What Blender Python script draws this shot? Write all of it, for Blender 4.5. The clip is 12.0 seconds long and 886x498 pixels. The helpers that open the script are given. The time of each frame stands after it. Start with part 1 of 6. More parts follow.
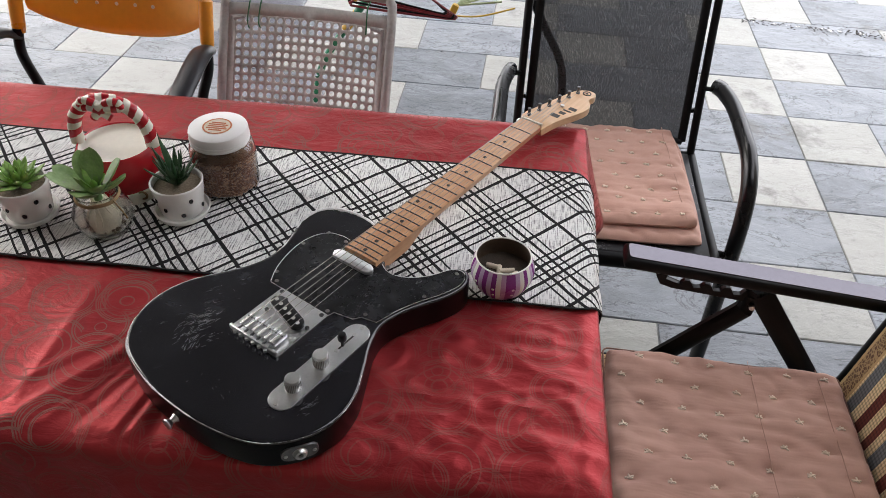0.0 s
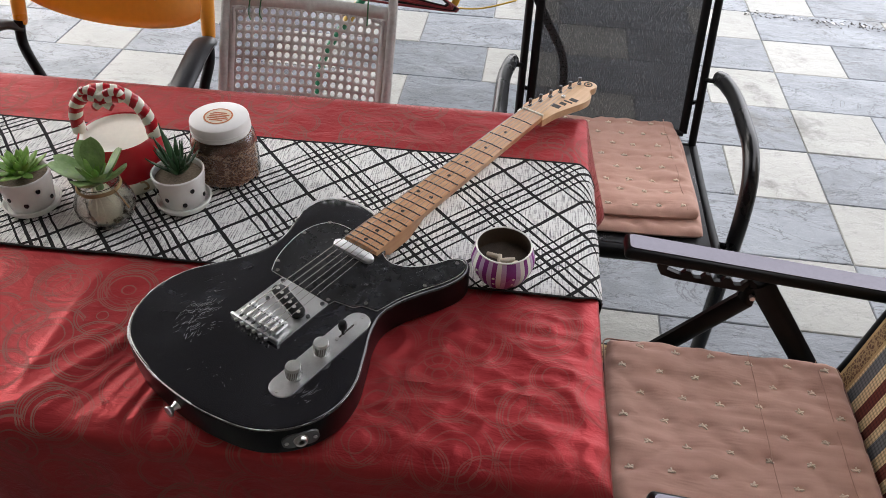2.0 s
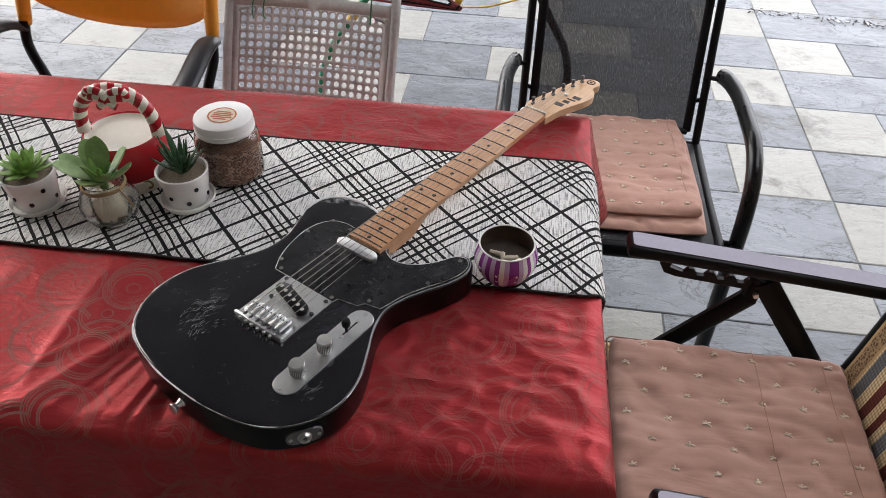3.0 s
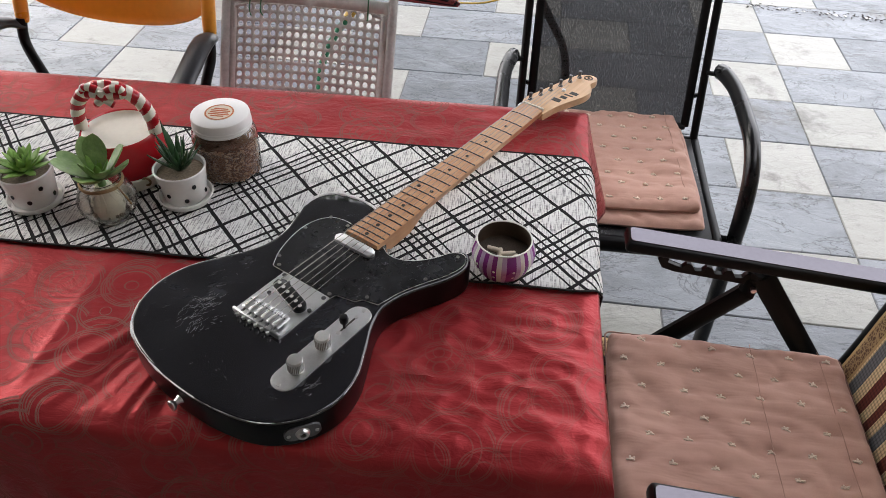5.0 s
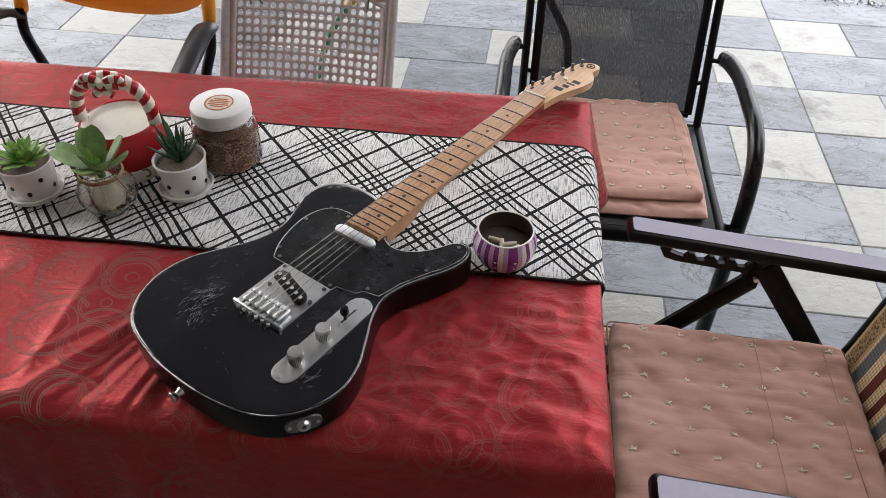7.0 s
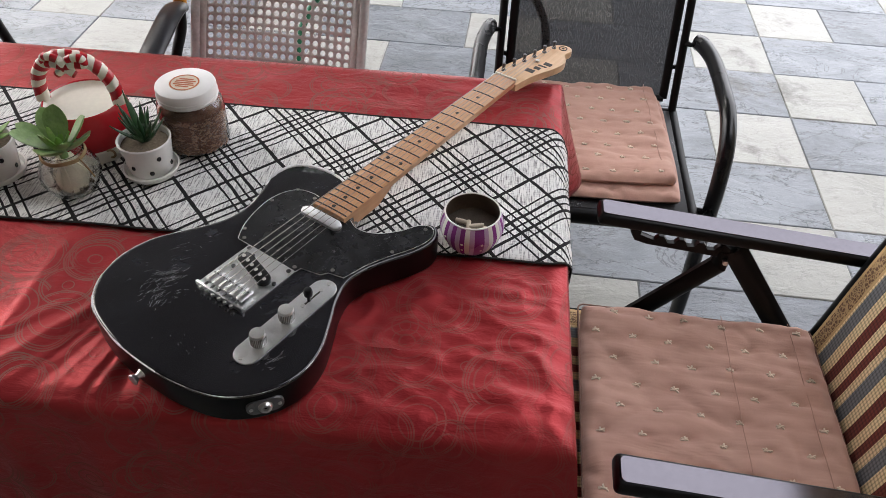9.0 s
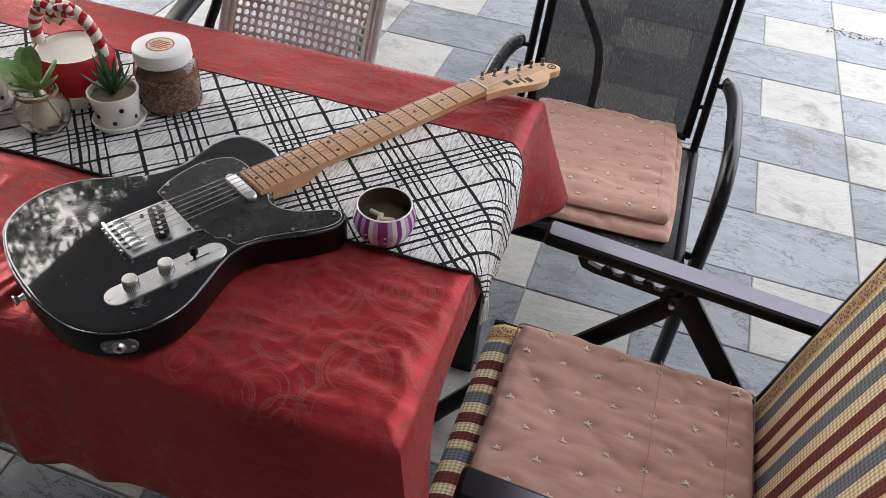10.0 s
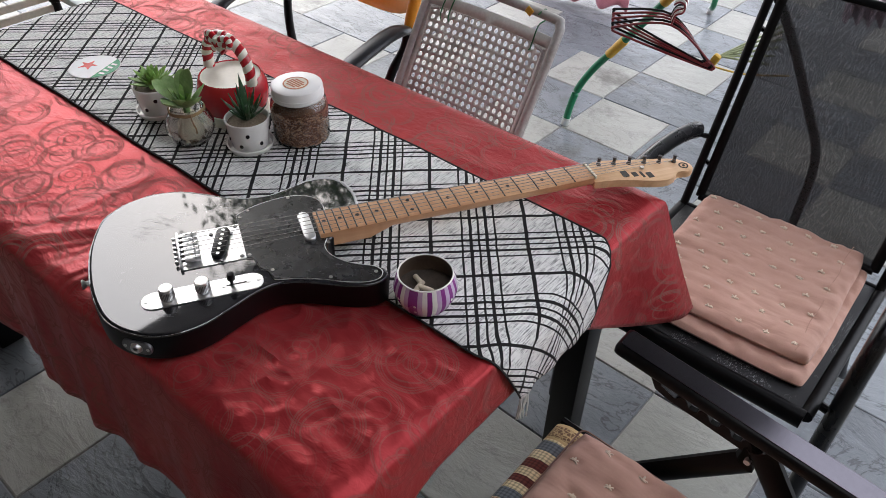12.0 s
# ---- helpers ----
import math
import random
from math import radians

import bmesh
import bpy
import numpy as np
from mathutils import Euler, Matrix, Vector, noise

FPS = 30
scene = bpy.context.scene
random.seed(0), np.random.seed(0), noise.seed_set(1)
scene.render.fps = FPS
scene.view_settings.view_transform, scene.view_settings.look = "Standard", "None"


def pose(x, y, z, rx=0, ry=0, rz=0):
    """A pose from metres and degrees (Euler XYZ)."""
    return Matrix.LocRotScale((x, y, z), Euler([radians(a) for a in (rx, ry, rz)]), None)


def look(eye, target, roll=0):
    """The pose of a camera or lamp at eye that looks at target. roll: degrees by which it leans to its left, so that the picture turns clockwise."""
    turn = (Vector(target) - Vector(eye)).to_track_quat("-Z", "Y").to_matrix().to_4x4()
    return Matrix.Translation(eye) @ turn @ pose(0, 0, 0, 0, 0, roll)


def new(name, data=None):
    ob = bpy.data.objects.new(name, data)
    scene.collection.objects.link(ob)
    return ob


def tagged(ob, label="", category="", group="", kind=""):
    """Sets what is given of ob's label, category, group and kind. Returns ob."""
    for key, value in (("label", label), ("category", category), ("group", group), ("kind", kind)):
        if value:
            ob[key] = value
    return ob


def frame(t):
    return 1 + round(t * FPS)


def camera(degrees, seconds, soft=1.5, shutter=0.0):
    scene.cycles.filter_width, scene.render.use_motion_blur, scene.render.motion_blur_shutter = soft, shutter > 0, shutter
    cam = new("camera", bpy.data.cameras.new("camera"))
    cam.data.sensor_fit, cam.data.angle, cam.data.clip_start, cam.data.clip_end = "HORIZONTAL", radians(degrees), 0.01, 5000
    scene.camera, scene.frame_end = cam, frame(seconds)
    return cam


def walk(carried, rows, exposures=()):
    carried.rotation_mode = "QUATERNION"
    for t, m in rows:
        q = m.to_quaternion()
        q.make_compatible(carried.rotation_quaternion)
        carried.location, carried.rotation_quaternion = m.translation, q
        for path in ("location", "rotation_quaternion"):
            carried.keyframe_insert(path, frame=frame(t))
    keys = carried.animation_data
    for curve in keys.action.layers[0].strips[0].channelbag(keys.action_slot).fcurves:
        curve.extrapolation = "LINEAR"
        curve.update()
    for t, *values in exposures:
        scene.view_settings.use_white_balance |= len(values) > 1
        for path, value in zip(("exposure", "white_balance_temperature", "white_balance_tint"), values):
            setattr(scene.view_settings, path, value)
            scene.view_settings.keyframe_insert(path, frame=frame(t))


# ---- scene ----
cam = camera(61.3, 12.0, soft=0.5)
PATH = [
    (0, (-0.145, -0.75, 1.497), (-0.291, 0.749, 0.181), 2.2),
    (0.5, (-0.146, -0.758, 1.496), (-0.284, 0.745, 0.184), 2.5),
    (1, (-0.144, -0.761, 1.494), (-0.288, 0.738, 0.178), 2.2),
    (1.5, (-0.141, -0.757, 1.494), (-0.287, 0.733, 0.168), 2.0),
    (2, (-0.142, -0.756, 1.493), (-0.292, 0.733, 0.166), 2.1),
    (2.5, (-0.144, -0.754, 1.493), (-0.302, 0.73, 0.162), 1.8),
    (3, (-0.14, -0.759, 1.493), (-0.301, 0.727, 0.165), 1.7),
    (5, (-0.137, -0.76, 1.494), (-0.296, 0.72, 0.158), 1.5),
    (5.5, (-0.134, -0.756, 1.496), (-0.275, 0.723, 0.156), 1.6),
    (6, (-0.133, -0.755, 1.496), (-0.289, 0.718, 0.152), 1.2),
    (6.5, (-0.134, -0.751, 1.493), (-0.297, 0.707, 0.134), 1.0),
    (6.7, (-0.135, -0.752, 1.494), (-0.299, 0.705, 0.133), 1.2),
    (8.5, (-0.125, -0.758, 1.49), (-0.295, 0.71, 0.142), 0.4),
    (9, (-0.11, -0.752, 1.488), (-0.23, 0.685, 0.101), 2.3),
    (9.5, (-0.023, -0.736, 1.489), (-0.275, 0.708, 0.128), 1.5),
    (10, (0.154, -0.72, 1.49), (-0.221, 0.685, 0.117), 5.1),
    (10.5, (0.182, -0.661, 1.499), (-0.282, 0.725, 0.133), 4.7),
    (11, (0.22, -0.605, 1.495), (-0.392, 0.756, 0.163), 4.1),
    (11.5, (0.348, -0.571, 1.491), (-0.533, 0.715, 0.238), 5.8),
    (12, (0.37, -0.538, 1.509), (-0.604, 0.625, 0.205), 1.3),
]
walk(cam, [(t, look(eye, target, roll)) for t, eye, target, roll in PATH], exposures=((0, 1.3, 6500, 10), (9.0, 1.34, 6500, 10), (10.0, 1.33, 6400, 10), (11.0, 1.32, 6250, 10), (12.0, 1.06, 6250, 10)))


# ---- world and light ----
W = bpy.data.worlds.new("sky")
scene.world = W
W.use_nodes = True
wn, wl = W.node_tree.nodes, W.node_tree.links
sky = wn.new("ShaderNodeTexSky")
sky.sky_type, sky.sun_disc = "NISHITA", False
sky.sun_elevation, sky.sun_rotation = radians(35), radians(-53)
sky.air_density, sky.dust_density, sky.ozone_density = 1.0, 3.0, 1.0
haze = wn.new("ShaderNodeMix")
haze.data_type = "RGBA"
haze.inputs["Factor"].default_value = 0.78
haze.inputs["B"].default_value = (7.8, 7.65, 7.95, 1)
wl.new(sky.outputs["Color"], haze.inputs["A"])
wl.new(haze.outputs["Result"], wn["Background"].inputs["Color"])
wn["Background"].inputs["Strength"].default_value = 0.2

sun_data = bpy.data.lights.new("sun", "SUN")
sun_data.energy, sun_data.angle, sun_data.color = 0.65, radians(45), (1.0, 0.97, 0.93)
sun = new("sun", sun_data)
sun.matrix_world = look((-5.2, 3.9, 4.6), (0, 0, 0))


# ---- materials ----
class Nodes:
    """A principled material and short ways to add nodes to it."""

    def __init__(self, name, base=(0.5, 0.5, 0.5), rough=0.5, metal=0.0, spec=0.5):
        self.m = bpy.data.materials.new(name)
        self.m.use_nodes = True
        self.t = self.m.node_tree
        self.p = self.t.nodes["Principled BSDF"]
        self.p.inputs["Base Color"].default_value = (*base, 1)
        self.p.inputs["Roughness"].default_value = rough
        self.p.inputs["Metallic"].default_value = metal
        self.p.inputs["Specular IOR Level"].default_value = spec
        self.co = self.t.nodes.new("ShaderNodeTexCoord").outputs["Object"]

    def add(self, kind, **ins):
        n = self.t.nodes.new("ShaderNode" + kind)
        for k, v in ins.items():
            self.put(n.inputs[k.replace("_", " ")], v)
        return n

    def put(self, socket, v):
        if isinstance(v, bpy.types.NodeSocket):
            self.t.links.new(v, socket)
        else:
            socket.default_value = v

    def math(self, op, a, b=0.0, c=0.0):
        n = self.t.nodes.new("ShaderNodeMath")
        n.operation = op
        for s, v in zip(n.inputs, (a, b, c)):
            self.put(s, v)
        return n.outputs[0]

    def noise(self, scale, detail=4.0, rough=0.55, stretch=None, co=None, distort=0.0):
        n = self.add("TexNoise", Scale=scale, Detail=detail, Roughness=rough, Distortion=distort)
        self.put(n.inputs["Vector"], self.mapped(stretch, co) if stretch else (co or self.co))
        return n.outputs["Fac"]

    def mapped(self, scale, co=None, turn=0.0):
        n = self.t.nodes.new("ShaderNodeMapping")
        n.inputs["Scale"].default_value = scale
        n.inputs["Rotation"].default_value = (0, 0, turn)
        self.put(n.inputs["Vector"], co or self.co)
        return n.outputs[0]

    def ramp(self, f, *stops):
        n = self.t.nodes.new("ShaderNodeValToRGB")
        e = n.color_ramp.elements
        while len(e) < len(stops):
            e.new(0.5)
        for el, (pos, col) in zip(e, stops):
            el.position = pos
            el.color = (*col, 1) if isinstance(col, tuple) else (col, col, col, 1)
        self.put(n.inputs[0], f)
        return n.outputs[0]

    def mix(self, f, a, b, blend="MIX"):
        n = self.t.nodes.new("ShaderNodeMix")
        n.data_type, n.blend_type = "RGBA", blend
        self.put(n.inputs["Factor"], f)
        for key, v in (("A", a), ("B", b)):
            s = [i for i in n.inputs if i.name == key and i.type == "RGBA"][0]
            self.put(s, (*v, 1) if isinstance(v, tuple) and len(v) == 3 else v)
        return [o for o in n.outputs if o.type == "RGBA"][0]

    def xyz(self, co=None):
        n = self.add("SeparateXYZ")
        self.put(n.inputs[0], co or self.co)
        return n.outputs

    def color(self, v):
        self.put(self.p.inputs["Base Color"], v)
        return self

    def rough(self, v):
        self.put(self.p.inputs["Roughness"], v)
        return self

    def bump(self, h, strength=0.3, dist=0.002):
        n = self.add("Bump", Strength=strength, Distance=dist, Height=h)
        last = self.p.inputs["Normal"].links
        if last:
            self.put(n.inputs["Normal"], last[0].from_socket)
        self.put(self.p.inputs["Normal"], n.outputs[0])
        return self


def plain(name, base, rough=0.5, metal=0.0, grain=60.0, vary=0.18, bump=0.15, spec=0.5, dirt=0.0):
    """A surface of one colour with blotches, fine grain and a little wear."""
    n = Nodes(name, base, rough, metal, spec)
    lo = tuple(c * (1 - vary) for c in base)
    hi = tuple(min(1, c * (1 + vary * 0.7)) for c in base)
    big = n.noise(grain * 0.12, 5)
    fine = n.noise(grain * 4, 3)
    f = n.math("ADD", n.math("MULTIPLY", big, 0.65), n.math("MULTIPLY", fine, 0.35))
    col = n.ramp(f, (0.33, lo), (0.67, hi))
    if dirt:
        d = n.ramp(n.noise(grain * 0.3, 8, 0.7), (0.52, 0.0), (0.7, dirt))
        col = n.mix(d, col, (0.16, 0.14, 0.11))
    n.color(col)
    n.rough(n.math("ADD", n.math("MULTIPLY", big, 0.24), max(0.02, rough - 0.12)))
    if bump:
        n.bump(fine, bump, 0.0006)
    return n


def m_slate(name, a, b, vein, rough, crack):
    n = Nodes(name, a, rough)
    rnd = n.add("ObjectInfo").outputs["Random"]
    shift = n.add("VectorMath")
    shift.operation = "ADD"
    n.put(shift.inputs[0], n.add("NewGeometry").outputs["Position"])
    comb = n.add("CombineXYZ", X=n.math("MULTIPLY", rnd, 7.0), Y=n.math("MULTIPLY", rnd, 3.0))
    n.put(shift.inputs[1], comb.outputs[0])
    co = shift.outputs[0]
    big = n.noise(3.2, 6, 0.6, co=co, distort=0.6)
    cleft = n.noise(4.2, 9, 0.6, stretch=(1.0, 1.7, 1.0), co=co, distort=0.7)
    fine = n.noise(140, 3, co=co)
    base = n.ramp(n.math("ADD", n.math("MULTIPLY", big, 0.7), n.math("MULTIPLY", rnd, 0.3)), (0.3, a), (0.7, b))
    base = n.mix(n.ramp(cleft, (0.50, 0.0), (0.64, 0.45)), base, vein)
    line = n.math("ABSOLUTE", n.math("SUBTRACT", n.noise(2.3, 7, 0.6, stretch=(1.0, 2.2, 1.0), co=co, distort=1.6), 0.5))
    base = n.mix(n.ramp(line, (0.003, crack), (0.009, 0.0)), base, tuple(c * 0.35 for c in a))
    short = n.math("ABSOLUTE", n.math("SUBTRACT", n.noise(6.5, 6, 0.62, stretch=(1.0, 2.8, 1.0), co=co, distort=0.5), 0.5))
    where = n.ramp(n.noise(5.0, 4, co=co), (0.46, 0.0), (0.56, 1.0))
    base = n.mix(n.math("MULTIPLY", n.ramp(short, (0.004, crack), (0.012, 0.0)), where), base, tuple(c * 0.25 for c in a))
    flake = n.noise(19, 6, 0.7, stretch=(1.0, 1.9, 1.0), co=co)
    base = n.mix(n.ramp(flake, (0.6, 0.0), (0.64, crack * 0.25)), base, tuple(min(0.6, c * 1.5) for c in b))
    dirt = n.noise(1.7, 10, 0.72, co=n.add("NewGeometry").outputs["Position"])
    base = n.mix(n.ramp(dirt, (0.555, 0.0), (0.64, 0.65)), base, (0.06, 0.055, 0.045))
    base = n.mix(n.math("MULTIPLY", fine, 0.18), base, (0.9, 0.9, 0.9), "MULTIPLY")
    n.color(base)
    n.rough(n.ramp(n.math("ADD", n.math("MULTIPLY", cleft, 0.6), n.math("MULTIPLY", fine, 0.4)), (0.3, rough - 0.14), (0.75, rough + 0.16)))
    chip = n.noise(17, 7, 0.7, stretch=(1.0, 1.8, 1.0), co=co, distort=0.9)
    n.bump(cleft, 0.7, 0.010).bump(chip, 0.45, 0.003).bump(fine, 0.25, 0.0008)
    return n.m


M_SLATE = m_slate("slate_blue_grey", (0.125, 0.140, 0.156), (0.205, 0.225, 0.247), (0.085, 0.094, 0.103), 0.36, 0.8)
M_CREAM = m_slate("sandstone_cream", (0.29, 0.292, 0.265), (0.365, 0.363, 0.332), (0.30, 0.30, 0.27), 0.44, 0.25)
M_GROUT = plain("grout", (0.21, 0.21, 0.205), 0.9, grain=40).m
M_PAVE = plain("far_ground", (0.30, 0.31, 0.33), 0.8, grain=8, vary=0.3).m
M_PLASTER = plain("plaster", (0.30, 0.27, 0.23), 0.9, grain=20, vary=0.12).m
M_ROOF = plain("roof_boards", (0.13, 0.12, 0.115), 0.8, grain=14, vary=0.3).m


def m_tablecloth():
    """Red satin with sets of thin matte rings woven in. UV: the flat cloth, metres."""
    n = Nodes("red_satin_tablecloth", (0.4, 0.02, 0.03), 0.4, 0.32, 0.2)
    uv = n.add("UVMap").outputs["UV"]
    tex = n.add("TexNoise", Scale=18.0, Detail=3.0)
    n.put(tex.inputs["Vector"], uv)
    cen, wob, warp = n.add("VectorMath"), n.add("VectorMath"), n.add("VectorMath")
    cen.operation, wob.operation, warp.operation = "SUBTRACT", "SCALE", "ADD"
    cen.inputs[1].default_value = (0.5, 0.5, 0.5)
    n.put(cen.inputs[0], tex.outputs["Color"])
    n.put(wob.inputs[0], cen.outputs[0])
    wob.inputs["Scale"].default_value = 0.007
    n.put(warp.inputs[0], uv)
    n.put(warp.inputs[1], wob.outputs[0])

    def rings(scale, radii, least, width):
        vor = n.add("TexVoronoi", Scale=scale, Randomness=0.62)
        vor.voronoi_dimensions = "2D"
        n.put(vor.inputs["Vector"], warp.outputs[0])
        d = n.math("DIVIDE", vor.outputs["Distance"], scale)
        r, g, b = n.xyz(vor.outputs["Color"])
        d = n.math("DIVIDE", d, n.math("ADD", 0.78, n.math("MULTIPLY", r, 0.36)))
        out = None
        for k, at in enumerate(radii):
            hit = n.math("LESS_THAN", n.math("ABSOLUTE", n.math("SUBTRACT", d, at)), width * (1.0 if k % 3 else 1.5))
            if k > 1:
                hit = n.math("MULTIPLY", hit, n.math("GREATER_THAN", n.math("FRACT", n.math("MULTIPLY", n.math("ADD", g, 0.19 * k), 3.7)), least))
            out = hit if out is None else n.math("MAXIMUM", out, hit)
        return out

    broken = n.ramp(n.noise(20, 4, 0.6, co=uv), (0.33, 0.12), (0.5, 1.0))
    lines = n.math("MAXIMUM", rings(9.2, (0.050, 0.0465, 0.043, 0.036, 0.0325, 0.022, 0.0115), 0.45, 0.00095), rings(13.0, (0.035, 0.0318, 0.0285, 0.018, 0.0075), 0.55, 0.00075))
    lines = n.math("MULTIPLY", lines, n.math("MULTIPLY", broken, n.ramp(n.noise(4.5, 3, 0.5, co=uv), (0.36, 0.35), (0.52, 1.0))))
    # satin glare painted in: rings fade at the front of the table's end
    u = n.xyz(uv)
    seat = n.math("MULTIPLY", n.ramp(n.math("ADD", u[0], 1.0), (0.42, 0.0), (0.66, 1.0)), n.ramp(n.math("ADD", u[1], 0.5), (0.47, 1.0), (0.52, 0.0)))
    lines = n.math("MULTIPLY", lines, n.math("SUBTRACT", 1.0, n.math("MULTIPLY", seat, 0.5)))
    stain = n.ramp(n.noise(13, 7, 0.7, co=uv, distort=0.8), (0.58, 0.0), (0.68, 0.45))
    big = n.noise(5, 5, 0.6)
    weave = n.noise(900, 2)
    base = n.ramp(big, (0.3, (0.275, 0.022, 0.027)), (0.7, (0.39, 0.040, 0.044)))
    base = n.mix(n.math("MULTIPLY", stain, 0.5), base, (0.13, 0.022, 0.022))
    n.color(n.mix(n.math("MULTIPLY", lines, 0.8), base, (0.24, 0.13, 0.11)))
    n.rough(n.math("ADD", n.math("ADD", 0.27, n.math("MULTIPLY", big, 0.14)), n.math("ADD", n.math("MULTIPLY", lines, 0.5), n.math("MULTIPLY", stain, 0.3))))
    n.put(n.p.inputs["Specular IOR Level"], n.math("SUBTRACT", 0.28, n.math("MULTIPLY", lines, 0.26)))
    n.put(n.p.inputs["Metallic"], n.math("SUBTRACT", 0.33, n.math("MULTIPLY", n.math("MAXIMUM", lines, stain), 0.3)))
    crush = n.noise(26, 5, 0.6, stretch=(0.75, 1.5, 1.0), distort=0.7)
    ridge = n.math("SUBTRACT", 1.0, n.math("ABSOLUTE", n.math("MULTIPLY", n.math("SUBTRACT", n.noise(9, 3, 0.55, stretch=(0.75, 1.4, 1), distort=1.1), 0.5), 2.0)))
    n.bump(n.math("POWER", ridge, 5.0), 0.14, 0.003).bump(crush, 0.45, 0.0045).bump(weave, 0.12, 0.0003)
    n.p.inputs["Specular Tint"].default_value = (1.0, 0.5, 0.5, 1)
    n.p.inputs["Sheen Weight"].default_value = 0.04
    n.p.inputs["Sheen Roughness"].default_value = 0.4
    n.p.inputs["Sheen Tint"].default_value = (1, 0.75, 0.75, 1)
    return n.m


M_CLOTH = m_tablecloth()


def m_runner():
    """Grey-white weave with black check lines at a slant: five close lines, then one alone."""
    n = Nodes("woven_check_runner", (0.6, 0.6, 0.58), 0.9, 0, 0.2)
    uv = n.add("UVMap").outputs["UV"]
    warp = n.add("TexNoise", Scale=26.0, Detail=2.0)
    n.put(warp.inputs["Vector"], uv)
    u = n.xyz(uv)

    def family(ax, ay, first, period):
        s = n.math("ADD", n.math("MULTIPLY", u[0], ax), n.math("MULTIPLY", u[1], ay))
        s = n.math("ADD", s, n.math("MULTIPLY", n.math("SUBTRACT", warp.outputs["Fac"], 0.5), 0.004))
        f = n.math("SUBTRACT", n.math("FRACT", n.math("ADD", n.math("DIVIDE", n.math("SUBTRACT", s, first), period), 0.5)), 0.5)
        dist = n.math("ABSOLUTE", n.math("MULTIPLY", f, period))
        half = period / 2
        out = n.math("LESS_THAN", dist, 0.0030)
        for at, w in ((0.0265, 0.0016), (0.0127, 0.0026), (0.0, 0.0017)):
            hit = n.math("LESS_THAN", n.math("ABSOLUTE", n.math("SUBTRACT", dist, half - at)), w)
            out = n.math("MAXIMUM", out, hit)
        return out

    lines = n.math("MAXIMUM", family(0.755, 0.656, 0.080, 0.1525), family(-0.695, 0.719, 0.168, 0.1385))
    thread = n.noise(1.0, 2, stretch=(500, 42, 1), co=uv)
    thread2 = n.noise(1.0, 2, stretch=(90, 480, 1), co=uv)
    both = n.math("ADD", n.math("MULTIPLY", thread, 0.72), n.math("MULTIPLY", thread2, 0.28))
    ground = n.ramp(both, (0.36, (0.22, 0.22, 0.22)), (0.53, (0.76, 0.755, 0.735)))
    dark = n.ramp(both, (0.3, (0.007, 0.007, 0.008)), (0.7, (0.022, 0.021, 0.021)))
    n.color(n.mix(lines, ground, dark))
    n.bump(both, 0.5, 0.0012).bump(n.noise(9, 4, co=uv), 0.3, 0.006)
    return n.m


M_RUNNER = m_runner()
M_HEM = plain("black_hem", (0.02, 0.02, 0.021), 0.9).m


def m_guitar():
    n = Nodes("black_lacquer_worn", (0.012, 0.012, 0.014), 0.3, 0, 0.04)
    big = n.noise(9, 6, 0.65)
    fine = n.noise(60, 5, 0.7)
    smear = n.noise(1.0, 6, 0.7, stretch=(16, 42, 10), co=n.mapped((1, 1, 1), turn=0.6), distort=0.5)
    scr = n.noise(1.0, 6, 0.75, stretch=(45, 260, 30), co=n.mapped((1, 1, 1), turn=0.5))
    patch = n.ramp(n.noise(7.5, 4, 0.55), (0.50, 0.0), (0.66, 1.0))
    wear = n.math("MULTIPLY", n.ramp(scr, (0.63, 0.0), (0.69, 1.0)), patch)
    haze = n.math("MULTIPLY", n.ramp(smear, (0.46, 0.0), (0.72, 1.0)), n.ramp(big, (0.4, 0.25), (0.62, 1.0)))
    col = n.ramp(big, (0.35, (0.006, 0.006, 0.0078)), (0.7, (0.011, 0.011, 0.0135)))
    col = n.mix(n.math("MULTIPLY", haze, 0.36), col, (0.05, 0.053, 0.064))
    n.color(n.mix(n.math("MULTIPLY", wear, 0.5), col, (0.28, 0.28, 0.29)))
    n.rough(n.math("ADD", 0.24, n.math("MULTIPLY", big, 0.2)))
    n.bump(fine, 0.06, 0.0008).bump(n.noise(22, 3, 0.5), 0.12, 0.0012).bump(wear, 0.15, 0.0004)
    n.p.inputs["Coat Weight"].default_value = 1.0
    n.put(n.p.inputs["Coat Roughness"], n.math("ADD", 0.03, n.math("ADD", n.math("MULTIPLY", haze, 0.04), n.math("MULTIPLY", wear, 0.3))))
    n.p.inputs["Coat IOR"].default_value = 1.62
    return n.m


M_GUITAR = m_guitar()
# rougher lacquer for the sides, their shade put into the darker base
M_GUITAR_SIDE = plain("black_lacquer_dull_shade", (0.003, 0.003, 0.0036), 0.36, grain=40, vary=0.4, bump=0.05, spec=0.18).m
M_SCUFF = plain("scuffed_grey_lacquer", (0.24, 0.24, 0.25), 0.75, grain=300, vary=0.35, bump=0.1, spec=0.2).m


